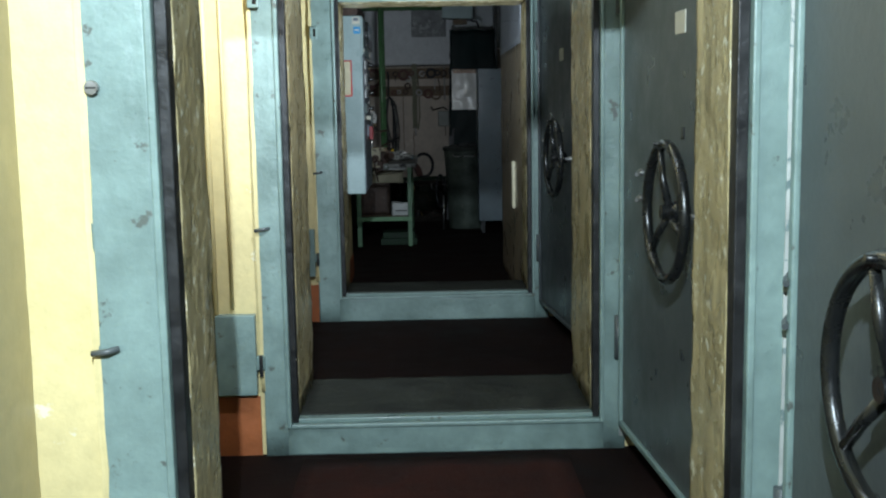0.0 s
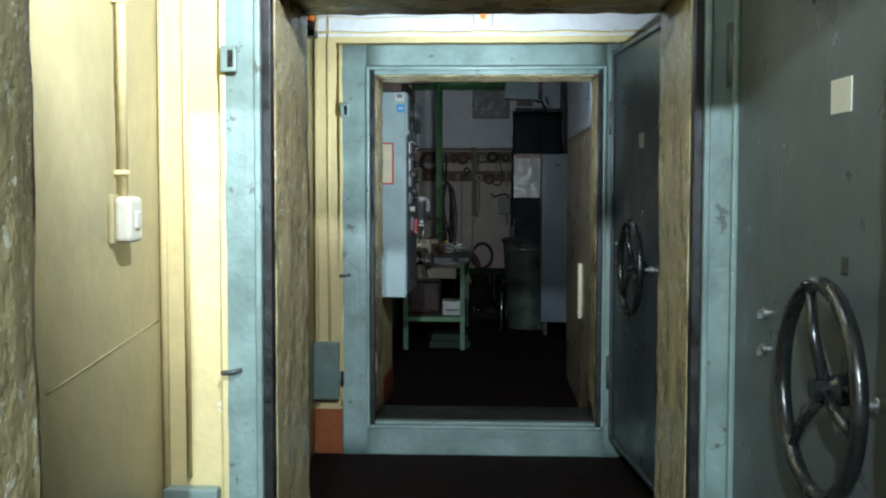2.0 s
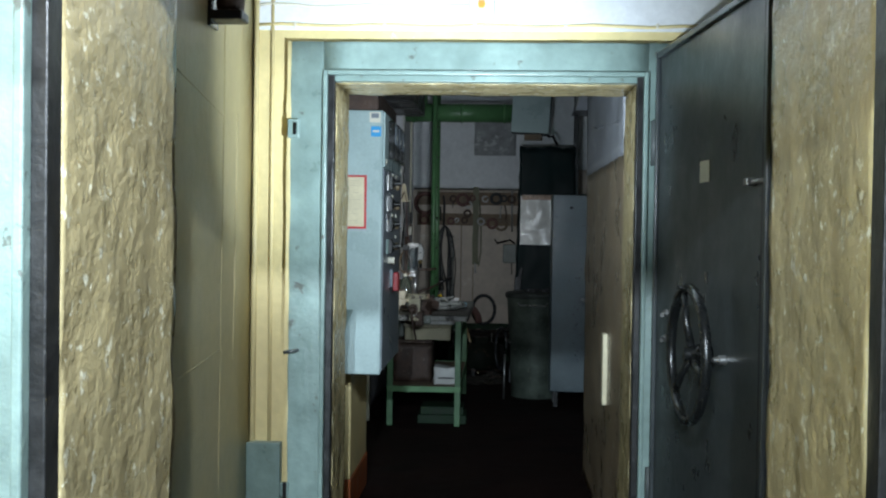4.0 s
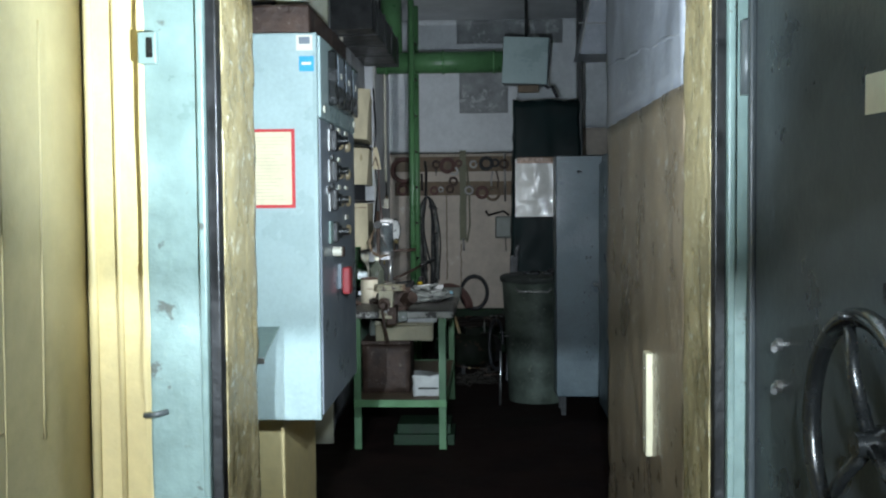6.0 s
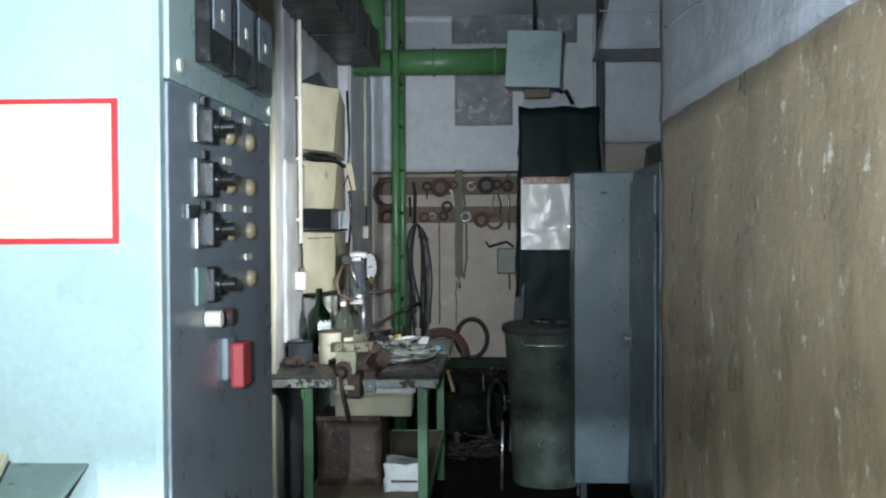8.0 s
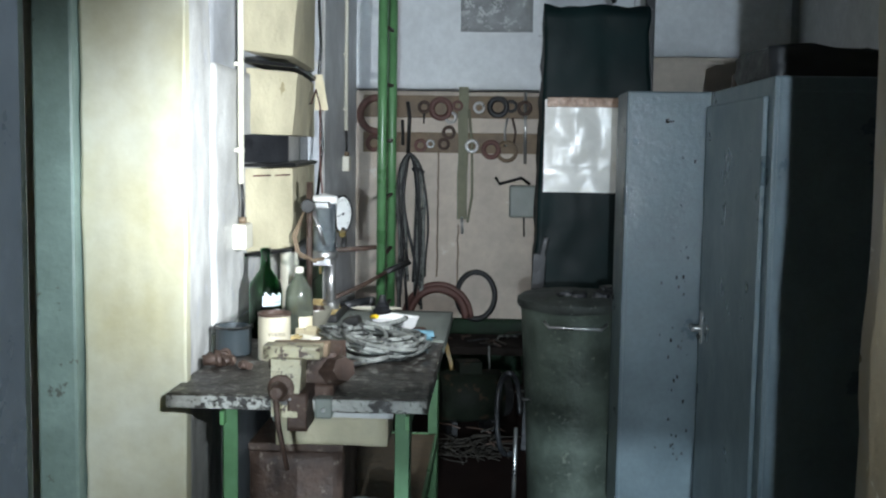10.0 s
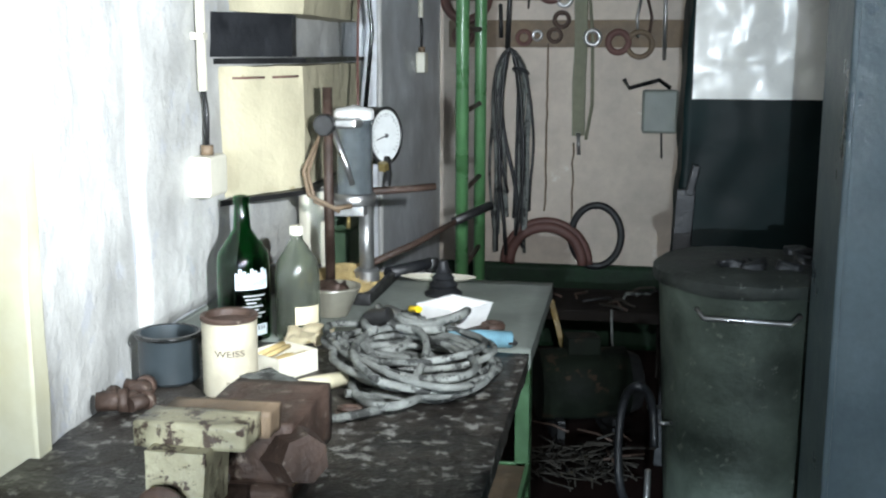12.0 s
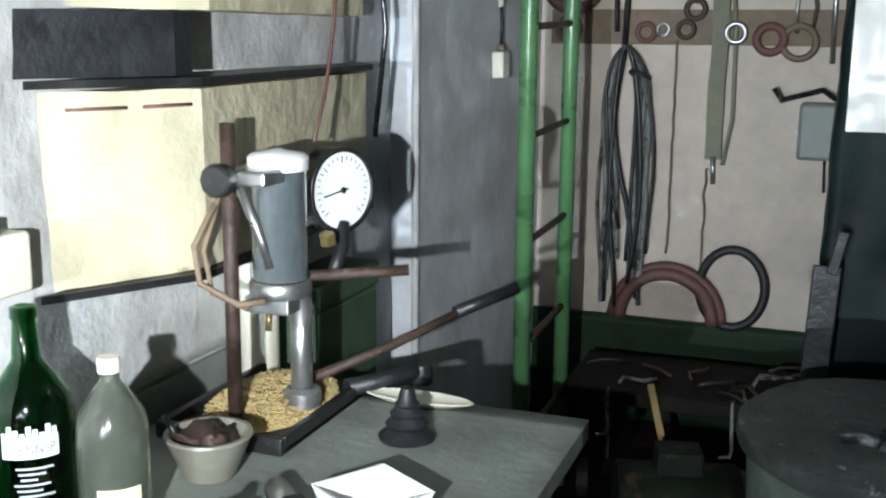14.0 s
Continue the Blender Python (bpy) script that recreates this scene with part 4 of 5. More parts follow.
def pipe_fittings():
    for x, y, rz, s in ((-0.315, 9.235, 20, 1.0), (-0.295, 9.31, 95, 0.95), (-0.27, 9.25, 60, 0.8), (-0.115, 9.24, 10, 0.9), (-0.20, 9.20, 140, 0.7)):
        t = thing("pipe_fitting", "rusty threaded pipe fitting lying on the bench", "pipe fitting", (x, y, BZ + 0.021 * s), rz, "pipe fittings")
        part("body", tube([(-0.026 * s, 0, 0), (0.026 * s, 0, 0)], 0.017 * s, 14), RUST, t)
        part("collar", tube([(0.012 * s, 0, 0), (0.028 * s, 0, 0)], 0.021 * s, 12), RUST, t)
        part("branch", tube([(0, 0, 0), (0, 0.032 * s, 0.006)], 0.0145 * s, 12), RUST, t)


pipe_fittings()


def hammer():
    t = thing("hammer", "club hammer with a dusty stone-grey head and pale wooden handle", "hammer", (-0.04, 9.275, BZ + 0.032), 48)
    part("head", slab(-0.032, 0.032, -0.055, 0.055, -0.03, 0.032, 6, 0.004, 18), CABLE, t)
    part("handle", tube([(0.0, 0, 0), (0.08, 0.01, 0.002), (0.17, 0.03, -0.008)], 0.015, 10), BATTEN, t)


hammer()


def parts_box():
    t = thing("parts_tray", "small white card tray full of yellowish wooden sticks", "tray", (-0.098, 9.515, BZ + 0.001), 62)
    b = box(-0.05, 0.05, -0.045, 0.045, 0, 0.003)
    for a in ((-0.052, -0.049, -0.047, 0.047, 0, 0.045), (0.049, 0.052, -0.047, 0.047, 0, 0.045), (-0.049, 0.049, -0.047, -0.044, 0, 0.045), (-0.049, 0.049, 0.044, 0.047, 0, 0.045)):
        box(*a, bm=b)
    part("tray", b, WHITEPL, t)
    rnd = random.Random(4)
    for k in range(9):
        y, z, a = rnd.uniform(-0.03, 0.03), rnd.uniform(0.015, 0.045), rnd.uniform(-0.3, 0.3)
        part("stick", tube([(-0.04, y, z), (0.04, y + 0.06 * a, z + 0.004)], 0.005, 6), STRAW, t)
    t = thing("paper_scrap", "crumpled pale paper and rags behind the tin", "paper", (-0.09, 9.68, BZ + 0.001), 10)
    b = grid_face(0.10, 0.08, 12, 10, lambda u, v: 0.02 * noise.noise((u * 5, v * 5, 2)) - 0.005)
    b.transform(pose(-0.05, -0.04, 0.02, -78, 0, 0))
    g = bmesh.ops.solidify(b, geom=b.faces[:], thickness=0.003)
    part("sheet", b, PAPER, t)


parts_box()


def cable_coil():
    t = thing("cable_coil", "heap of dusty grey rubber cable coiled on the bench", "cable", (0.155, 9.565, BZ))
    rnd = random.Random(7)

    def loop(cx, cy, a, b, z, rot, turns, lift=0.0, r=0.0085, n=None):
        pts = []
        n = n or int(34 * turns)
        ph = rnd.uniform(0, 6.28)
        for k in range(n):
            w = 2 * math.pi * turns * k / (n - 1)
            q = 1 + 0.06 * math.sin(2.3 * w + ph) + 0.06 * math.sin(0.7 * w + 2 * ph)
            x, y = a * q * math.cos(w + ph), b * q * math.sin(w + ph)
            c, s = math.cos(rot), math.sin(rot)
            pts.append((cx + c * x - s * y, cy + s * x + c * y, max(0.0095, z + lift * math.sin(w * 0.5 + ph) + 0.008 * math.sin(1.9 * w + ph))))
        return tube(pts, r, 9)

    for k in range(13):
        part("cable_loop", loop(rnd.uniform(-0.045, 0.045), rnd.uniform(-0.07, 0.06), rnd.uniform(0.06, 0.15), rnd.uniform(0.13, 0.235), 0.010 + 0.0042 * k, 0.45 + rnd.uniform(-0.4, 0.4), rnd.uniform(0.7, 1.3), 0.012, rnd.uniform(0.0065, 0.009)), CABLE, t)
    for k in range(3):
        part("cable_loop", loop(-0.09 + 0.05 * k, 0.15 + 0.02 * k, 0.05, 0.075, 0.045, 0.2 + k, 1.1, 0.028, 0.009), CABLE, t)
    part("cable_loop", loop(-0.06, -0.26, 0.055, 0.06, 0.011, 0.0, 0.9, 0, 0.008), CABLE, t)
    part("yellow_band", tube([(-0.04, 0.17, 0.085), (-0.02, 0.158, 0.088), (-0.018, 0.156, 0.0875)], 0.0075, 10), YELLOW, t, "dull yellow tape on the cable")
    part("plug", lathe([(0, 0), (0.018, 0), (0.022, 0.02), (0.016, 0.06), (0, 0.065)], 16, None, pose(-0.13, 0.16, 0.06, 70, 20, 60)), DARKSTEEL, t, "dark plug")
    t = thing("steel_ring", "small rusty spring ring lying on the bench", "ring", (0.10, 9.285, BZ))
    b = ring((0, 0, 0.007), 0.022, 0.006, (0, 0, 1), 24, 8)
    ring((0, 0, 0.016), 0.018, 0.005, (0, 0.2, 1), 24, 8, b)
    part("ring", b, RUST, t)


cable_coil()


def white_tray():
    t = thing("plastic_tray", "white square plastic dish on the bench, scraps inside", "dish", (0.182, 9.917, BZ + 0.001), 58)
    b = bmesh.new()
    o, i = 0.062, 0.055
    lv = [(0.046, 0.0), (o, 0.058), (i, 0.056), (0.040, 0.004)]
    rs = [[b.verts.new((sx * h, sy * h, z)) for sx, sy in ((-1, -1), (1, -1), (1, 1), (-1, 1))] for h, z in lv]
    for A, B in zip(rs, rs[1:]):
        for k in range(4):
            b.faces.new((A[k], A[(k + 1) % 4], B[(k + 1) % 4], B[k]))
    b.faces.new(rs[0][::-1])
    b.faces.new(rs[-1])
    bmesh.ops.recalc_face_normals(b, faces=b.faces[:])
    part("dish", b, mat("white_plastic", (0.8, 0.8, 0.78), 0.4, vary=0.05, bump=0.03), t)
    part("scrap", slab(-0.03, 0.02, -0.02, 0.02, 0.005, 0.02, 4, 0.008, 30), WOOD, t, "brown scraps")
    t = thing("paint_tube", "flattened light blue paint tube", "tube", (0.265, 9.757, BZ + 0.012), 20)
    part("tube_body", tube([(-0.07, 0, 0.008), (0.0, 0, 0.010), (0.065, 0, 0.004)], 0.020, 14, taper=0.9), LIGHTBLUE, t)
    part("crimp", box(0.055, 0.075, -0.018, 0.018, -0.003, 0.003, 0.001), DARKSTEEL, t)
    t = thing("pipe_wrench", "rusty spanner lying beside the white dish", "spanner", (0.228, 9.842, BZ + 0.009), 55)
    part("shaft", box(-0.11, 0.06, -0.013, 0.013, -0.008, 0.009, 0.003), RUST, t)
    b = ring((0.075, 0, 0.002), 0.018, 0.011, (0, 0, 1), 20, 8)
    part("jaw", b, RUST, t)
    t = thing("valve_fitting", "oily steel valve fitting with a hexagon nut", "fitting", (0.055, 9.90, BZ + 0.024), -45)
    part("body", tube([(-0.05, 0, 0), (0.03, 0, 0)], 0.019, 14), STEEL, t)
    b = bmesh.new()
    bmesh.ops.create_cone(b, cap_ends=True, segments=6, radius1=0.027, radius2=0.027, depth=0.03, matrix=pose(0.045, 0, 0, 0, 90, 0))
    part("nut", b, DARKSTEEL, t)
    part("bore", disc((0.06, 0, 0), 0.012, 0.012, (1, 0, 0), 16), RUST, t)
    t = thing("rubber_bellows", "black rubber bellows cone standing on the bench", "bellows", (0.099, 10.247, BZ))
    part("bellows", lathe([(0, 0), (0.048, 0), (0.05, 0.006), (0.04, 0.014), (0.033, 0.02), (0.038, 0.028), (0.03, 0.036), (0.026, 0.040), (0.030, 0.046), (0.023, 0.052), (0.019, 0.057), (0.022, 0.062), (0.016, 0.068), (0.013, 0.083), (0.011, 0.09), (0, 0.09)], 32), RUBBER, t)


white_tray()


def test_pump():
    t = thing("pressure_test_pump", "hand test pump with a glass cylinder, dial gauge and long lever", "hand pump", (-0.13, 10.23, BZ))
    tr = part("drip_tray", box(-0.17, 0.072, -0.13, 0.22, 0.001, 0.012, 0.003), DARKSTEEL, t, "dark tray strewn with straw chips")
    for a in ((-0.17, 0.072, -0.14, -0.125, 0.0, 0.03), (0.057, 0.072, -0.125, 0.22, 0.0, 0.03), (-0.17, -0.155, -0.125, 0.22, 0.0, 0.03)):
        part("tray_edge", box(*a, 0.003), DARKSTEEL, tr)
    rnd = random.Random(5)
    b = bmesh.new()
    for k in range(1400):
        r, a = 0.115 * math.sqrt(rnd.random()), rnd.uniform(0, 6.28)
        x, y = -0.05 + r * 0.9 * math.cos(a), 0.055 + r * 1.35 * math.sin(a)
        z = 0.016 + 0.040 * max(0, 1 - (r / 0.12) ** 2) + rnd.uniform(-0.003, 0.004)
        c = box(-0.007, 0.007, -0.0016, 0.0016, -0.0009, 0.0009)
        c.transform(Matrix.Translation((x, y, z)) @ Euler((rnd.uniform(-0.5, 0.5), rnd.uniform(-0.5, 0.5), rnd.uniform(0, 6.28))).to_matrix().to_4x4())
        me = bpy.data.meshes.new("chip")
        c.to_mesh(me)
        c.free()
        b.from_mesh(me)
        bpy.data.meshes.remove(me)
    tagged(part("straw_litter", b, STRAW, t, "pale straw and wood chips"), kind="stuff")
    part("chip_mound", lathe([(0.122, 0.012), (0.08, 0.033), (0.03, 0.049), (0, 0.052)], 20, None, pose(-0.05, 0.055, 0) @ Matrix.Diagonal((0.85, 1.3, 1, 1))), STRAW, t)
    part("post", tube([(-0.045, -0.085, 0.0), (-0.045, -0.085, 0.535)], 0.0125, 14), RUST, t, "reddish-brown steel post")
    part("clamp_knob", lathe([(0.0, 0), (0.026, 0), (0.028, 0.006), (0.028, 0.026), (0.024, 0.03), (0, 0.03)], 10, None, pose(-0.045, -0.10, 0.445, 90, 0, 0)), DARKSTEEL, t)
    part("clamp_arm", box(-0.06, 0.03, -0.10, 0.0, 0.435, 0.46, 0.005), STEEL, t)
    part("brace", tube([(-0.04, -0.06, 0.43), (-0.01, -0.045, 0.34), (0.005, -0.04, 0.29)], 0.009, 8), STEEL, t)
    part("glass_cylinder", lathe([(0.047, 0.262), (0.047, 0.455), (0.0455, 0.455), (0.0455, 0.262), (0.047, 0.262)], 36), TUBEGLASS, t, "clear glass reservoir cylinder")
    # added opaque sleeve that gives the glass its brightness and highlight
    part("inner_tube", lathe([(0.0, 0.264), (0.0448, 0.264), (0.0448, 0.452), (0, 0.452)], 36), mat("glass_brightening_grey", (0.50, 0.52, 0.53), 0.18, vary=0.3, scale=14, bump=0.08), t, "added pale grey sleeve that brightens the glass")
    part("piston", lathe([(0, 0.264), (0.036, 0.264), (0.036, 0.275), (0, 0.275)], 32), STEEL, t)
    part("cap", lathe([(0, 0.452), (0.051, 0.452), (0.052, 0.458), (0.052, 0.474), (0.046, 0.48), (0.02, 0.484), (0, 0.49)], 36), mat("white_enamel_cap", (0.75, 0.75, 0.73), 0.4, vary=0.06, bump=0.05), t, "white enamel cap")
    part("foot_flange", lathe([(0, 0.235), (0.052, 0.235), (0.054, 0.24), (0.054, 0.258), (0.05, 0.263), (0, 0.263)], 36), STEEL, t)
    part("valve_block", box(-0.055, 0.03, -0.03, 0.03, 0.205, 0.236, 0.004), STEEL, t)
    b = tube([(-0.012, -0.02, 0.21), (-0.012, -0.025, 0.175)], 0.006, 8)
    part("drain_cock", b, BRASS, t, "brass drain cock")
    part("column", tube([(0.022, 0.03, 0.02), (0.022, 0.03, 0.235)], 0.0195, 18), STEEL, t, "bright steel pump column")
    part("column_foot", lathe([(0.0, 0.03), (0.034, 0.03), (0.034, 0.055), (0.026, 0.062), (0, 0.062)], 20, None, pose(0.022, 0.03, 0)), STEEL, t)
    part("side_arm", tube([(0.04, 0.03, 0.265), (0.12, 0.09, 0.265), (0.19, 0.12, 0.27)], 0.010, 10), RUST, t)
    part("gauge_stem", tube([(0.065, 0.07, 0.26), (0.06, 0.12, 0.30), (0.05, 0.145, 0.34)], 0.012, 10), DARKSTEEL, t)
    part("brass_nut", disc((0.062, 0.06, 0.318), 0.015, 0.02, (0, -0.3, 1), 6), BRASS, t, "brass nut")
    n = Vector((0.93, -0.37, 0.02)).normalized()
    c = Vector((0.048, 0.145, 0.400))
    g = part("gauge", disc(c, 0.077, 0.05, -n, 40), BLACK, t, "black round pressure gauge")
    part("bezel", ring(c + n * 0.002, 0.074, 0.005, n, 40, 8), DARKSTEEL, g)
    part("dial", disc(c + n * 0.0005, 0.071, 0.002, n, 40), mat("white_dial", (0.8, 0.82, 0.8), 0.35, vary=0.04, bump=0), g, "white dial face")
    u = Vector((0, 0, 1)).cross(n).normalized()
    v = n.cross(u)
    b = None
    for k in range(25):
        a = radians(-135 + 270 * k / 24)
        d = u * math.sin(a) + v * math.cos(a)
        b = tube([c + n * 0.003 + d * (0.055 if k % 4 else 0.050), c + n * 0.003 + d * 0.062], 0.0008, 4, b)
    part("dial_marks", b, BLACK, g)
    d = u * math.sin(radians(-100)) + v * math.cos(radians(-100)) * 1.0
    part("needle", tube([c + n * 0.004 - d * 0.012, c + n * 0.004 + d * 0.046], 0.0016, 6, disc(c + n * 0.003, 0.006, 0.003, n, 12)), BLACK, g)
    part("lever", tube([(0.0, 0.06, 0.055), (0.12, 0.20, 0.10), (0.22, 0.32, 0.15)], 0.010, 10, taper=0.8), RUST, t, "long rusty pump lever")
    part("lever_grip", tube([(0.21, 0.31, 0.147), (0.30, 0.42, 0.18)], 0.013, 10), DARKSTEEL, t, "dark lever grip")
    b = tube([(-0.075, -0.08, 0.40), (-0.105, -0.10, 0.33), (-0.09, -0.11, 0.27), (-0.03, -0.09, 0.235), (0.01, -0.07, 0.24)], 0.006, 8)
    part("hose_tube", b, WOOD, t, "brown thin hose")
    b = tube([(-0.07, -0.07, 0.42), (-0.10, -0.08, 0.32), (-0.08, -0.09, 0.25), (-0.02, -0.075, 0.225)], 0.005, 8)
    part("hose_tube", b, WOOD, t)


test_pump()

# ---- left wall of the room ----


def paper_rack():
    t = thing("paper_rack", "wall rack of creased brown-paper folders on dark ledges", "rack", (XL, 0, 0))
    P = [(0.0, 9.93), (0.135, 10.19), (0.09, 10.95), (0.0, 11.05)]
    part("folder", wedge(P, 1.045, 1.352), CARD, t, "creased yellow-brown paper folder")
    part("folder", wedge([(0.0, 10.0), (0.125, 10.24), (0.09, 10.93), (0.0, 11.03)], 1.48, 1.72, 0.02, seed=3), CARD, t, "torn pale paper bundle")
    part("folder", wedge(P, 1.78, 2.11, 0.03, seed=6), CARD, t, "creased paper folder")
    for z in (1.03, 1.358, 1.735):
        part("ledge", wedge([(0.0, 9.90), (0.15, 10.17), (0.10, 10.97), (0.0, 11.08)], z, z + 0.013, cuts=1, amount=0.0), DARKSTEEL, t, "dark rack ledge")
    part("black_box", wedge([(0.0, 9.88), (0.128, 10.13), (0.12, 10.19), (0.0, 10.22)], 1.374, 1.475, cuts=1, amount=0.0), RUBBER, t, "black box on the ledge")
    part("stitching", tube([(0.028, 9.980, 1.325), (0.075, 10.07, 1.325)], 0.003, 6), HOSERED, t)
    part("stitching", tube([(0.088, 10.095, 1.325), (0.128, 10.172, 1.326)], 0.003, 6), HOSERED, t)
    part("cable", tube([(0.10, 10.98, 2.2), (0.115, 10.97, 1.9), (0.10, 10.99, 1.7), (0.12, 11.0, 1.45), (0.10, 10.98, 1.2)], 0.007, 8), BLACK, t)
    part("paper_corner", wedge([(0.10, 10.9), (0.16, 10.92), (0.12, 10.98)], 1.60, 1.76, -0.03, 2, 0.003), PAPER, t)


paper_rack()


def wall_socket(name, label, x, y, z, w, h, top, d=0.05):
    t = thing(name, label, "socket", (x, y, z))
    part("body", box(0, d, -w / 2, w / 2, 0, h, 0.008, seg=3), WHITEPL, t)
    part("gland", tube([(d * 0.5, 0, h), (d * 0.5, 0, h + 0.022)], 0.014, 12), WOOD, t)
    part("cable", tube([(d * 0.5, 0, h + 0.02), (d * 0.5, 0.006, h + 0.09), (d * 0.4, 0.0, h + 0.16)], 0.006, 8), DARKSTEEL, t)
    part("conduit", tube([(d * 0.4, 0, h + 0.14), (d * 0.4, 0, top - z)], 0.011, 10), WHITEPL, t, "white painted conduit")
    for k in range(3):
        part("clip", box(0, d * 0.6, -0.016, 0.016, h + 0.25 + 0.3 * k, h + 0.265 + 0.3 * k, 0.002), WHITEPL, t)


wall_socket("wall_socket", "cream surface socket with a conduit above it on the flaking wall", XL + 0.006, 9.805, 1.072, 0.11, 0.09, ROOM_CEIL)
wall_socket("light_switch", "small white switch box on the grey pilaster", -0.313, 12.0, 1.30, 0.075, 0.085, ROOM_CEIL, 0.04)

GREENCASE = mat("worn_olive_green_paint", (0.045, 0.085, 0.045), 0.45, vary=0.3, scale=9, bump=0.2)
t = thing("steel_case", "green steel ammunition-type case standing behind the bench", "case", (-0.375, 10.6, 0))
part("body", box(0.0, 0.13, 0, 0.30, 0, 0.86, 0.008), GREENCASE, t)
part("lid", box(-0.003, 0.136, -0.004, 0.304, 0.863, 0.92, 0.008), GREENCASE, t)
part("handle", tube([(0.13, 0.1, 0.6), (0.155, 0.11, 0.6), (0.155, 0.19, 0.6), (0.13, 0.2, 0.6)], 0.006, 8), DARKSTEEL, t)

t = thing("cable_tray", "dark steel cable duct under the ceiling", "cable duct", (XL, 9.5, 2.40))
part("duct", box(0.0, 0.26, 0, 1.9, 0, 0.2, 0.01), DARKSTEEL, t)
for k in range(4):
    part("strap", box(-0.0, 0.268, 0.2 + 0.5 * k, 0.23 + 0.5 * k, -0.006, 0.206, 0.002), DARKSTEEL, t)
    part("hanger", tube([(0.13, 0.215 + 0.5 * k, 0.2), (0.13, 0.215 + 0.5 * k, 0.56)], 0.008, 8), DARKSTEEL, t)

# ---- pipes ----
t = thing("ladder_rails", "pair of green painted vertical pipes joined by brown brackets", "pipes", (0, 0, 0))
part("pipe", tube([(-0.032, 11.41, 0), (-0.032, 11.41, ROOM_CEIL)], 0.024, 20), GREEN, t)
part("pipe", tube([(-0.026, 11.85, 0), (-0.026, 11.85, ROOM_CEIL)], 0.024, 20), GREEN, t)
for k in range(9):
    part("bracket", tube([(-0.03, 11.41, 0.3 + 0.29 * k), (-0.026, 11.85, 0.315 + 0.29 * k)], 0.010, 8), RUST, t)
t = thing("ventilation_pipe", "thick green horizontal pipe ending in a grey filter box", "pipe", (0, 11.45, 2.455))
part("pipe", tube([(-0.36, 0.12, 0), (0.72, 0.12, 0)], 0.085, 28), GREEN, t)
part("riser", tube([(-0.2, 0.12, 0.0), (-0.2, 0.12, 0.5)], 0.085, 28), GREEN, t)
for x in (-0.25, 0.2, 0.6):
    part("flange", tube([(x, 0.12, 0), (x + 0.02, 0.12, 0)], 0.094, 28), GREEN, t)
t = thing("filter_box", "grey sheet-metal box hanging tilted at the pipe's end", "filter box", (0.86, 11.42, 2.43), -6)
part("body", join(None, box(-0.175, 0.175, -0.10, 0.10, -0.18, 0.18, 0.006), pose(0, 0, 0, 0, 3, 0)), LOCKER, t)
part("front_cover", join(None, box(-0.172, 0.172, -0.112, -0.101, -0.177, 0.177, 0.004), pose(0, 0, 0, 0, 3, 0)), CABINET, t)
part("hanger", tube([(0, 0, 0.17), (0, 0, 0.52)], 0.012, 8), DARKSTEEL, t)
part("drain_wire", tube([(0.14, -0.06, -0.18), (0.17, -0.08, -0.21), (0.2, -0.06, -0.2), (0.24, -0.03, -0.28)], 0.012, 8), RUBBER, t)
part("brown_label", box(-0.06, 0.10, -0.08, -0.03, -0.24, -0.185, 0.004), WOOD, t)

# ---- hanging tarpaulin with a film window, over the bin ----


def tarpaulin():
    t = thing("tarpaulin_curtain", "dark green tarpaulin hood with a wrinkled clear film window", "tarpaulin", (0.745, 11.25, 0.0))
    P = [(0.0, 0.0), (0.52, 0.0), (0.52, 0.3), (0.0, 0.3)]
    b = wedge(P, 0.62, 2.12, cuts=22, amount=0.017, seed=11)
    for v in b.verts:
        v.co.x = 0.26 + (v.co.x - 0.26) * (1 + 0.07 * (1.4 - v.co.z))
    for f in b.faces:
        f.smooth = True
    part("hood", b, TARP, t)
    b = grid_face(0.43, 0.44, 22, 22, lambda u, v: 0.016 * noise.noise((u * 4, v * 4, 5)) + 0.006 * noise.noise((u * 14, v * 11, 1)))
    b.transform(Matrix.Translation((0.02, -0.035, 1.235)))
    part("film_window", b, mat("wrinkled_pale_film", (0.80, 0.79, 0.74), 0.32, vary=0.06, scale=5, bump=0.12, bscale=9, coat=0.4), t, "wrinkled pale plastic film")
    part("film_band", box(0.03, 0.44, -0.052, -0.036, 1.64, 1.685, 0.004), mat("brownish_film_band", (0.42, 0.28, 0.2), 0.25, vary=0.4, scale=30, bump=0.4, coat=0.5), t)
    part("support_post", box(0.50, 0.545, 0.1, 0.14, 0.0, ROOM_CEIL, 0.004), DARKSTEEL, t, "dark steel support post")


tarpaulin()
t = thing("foil_duct", "dull bluish sheet-metal duct with a creased slanting end under the ceiling", "duct", (1.22, 10.9, 2.42))
b = wedge([(0.0, 0.0), (0.9, 0.0), (0.9, 0.5), (0.0, 0.5)], 0.0, 0.53, cuts=10, amount=0.008, seed=4)
for v in b.verts:
    v.co.x += 0.22 * v.co.z * (1 - v.co.x)
part("wrap", b, PANELBLUE, t)
part("seam", tube([(0.004, -0.004, 0.0), (0.115, -0.004, 0.53)], 0.008, 6), LIMEWALL, t)
part("seam", tube([(0.0, -0.006, 0.22), (0.9, -0.006, 0.20)], 0.006, 6), LIMEWALL, t)
t = thing("wall_panel", "white painted board standing against the far wall above a beige strip", "panel", (1.33, 12.46, 1.72))
part("board", slab(0, 0.9, 0, 0.05, 0.27, 1.2, 10, 0.002, 6), WHITE, t)
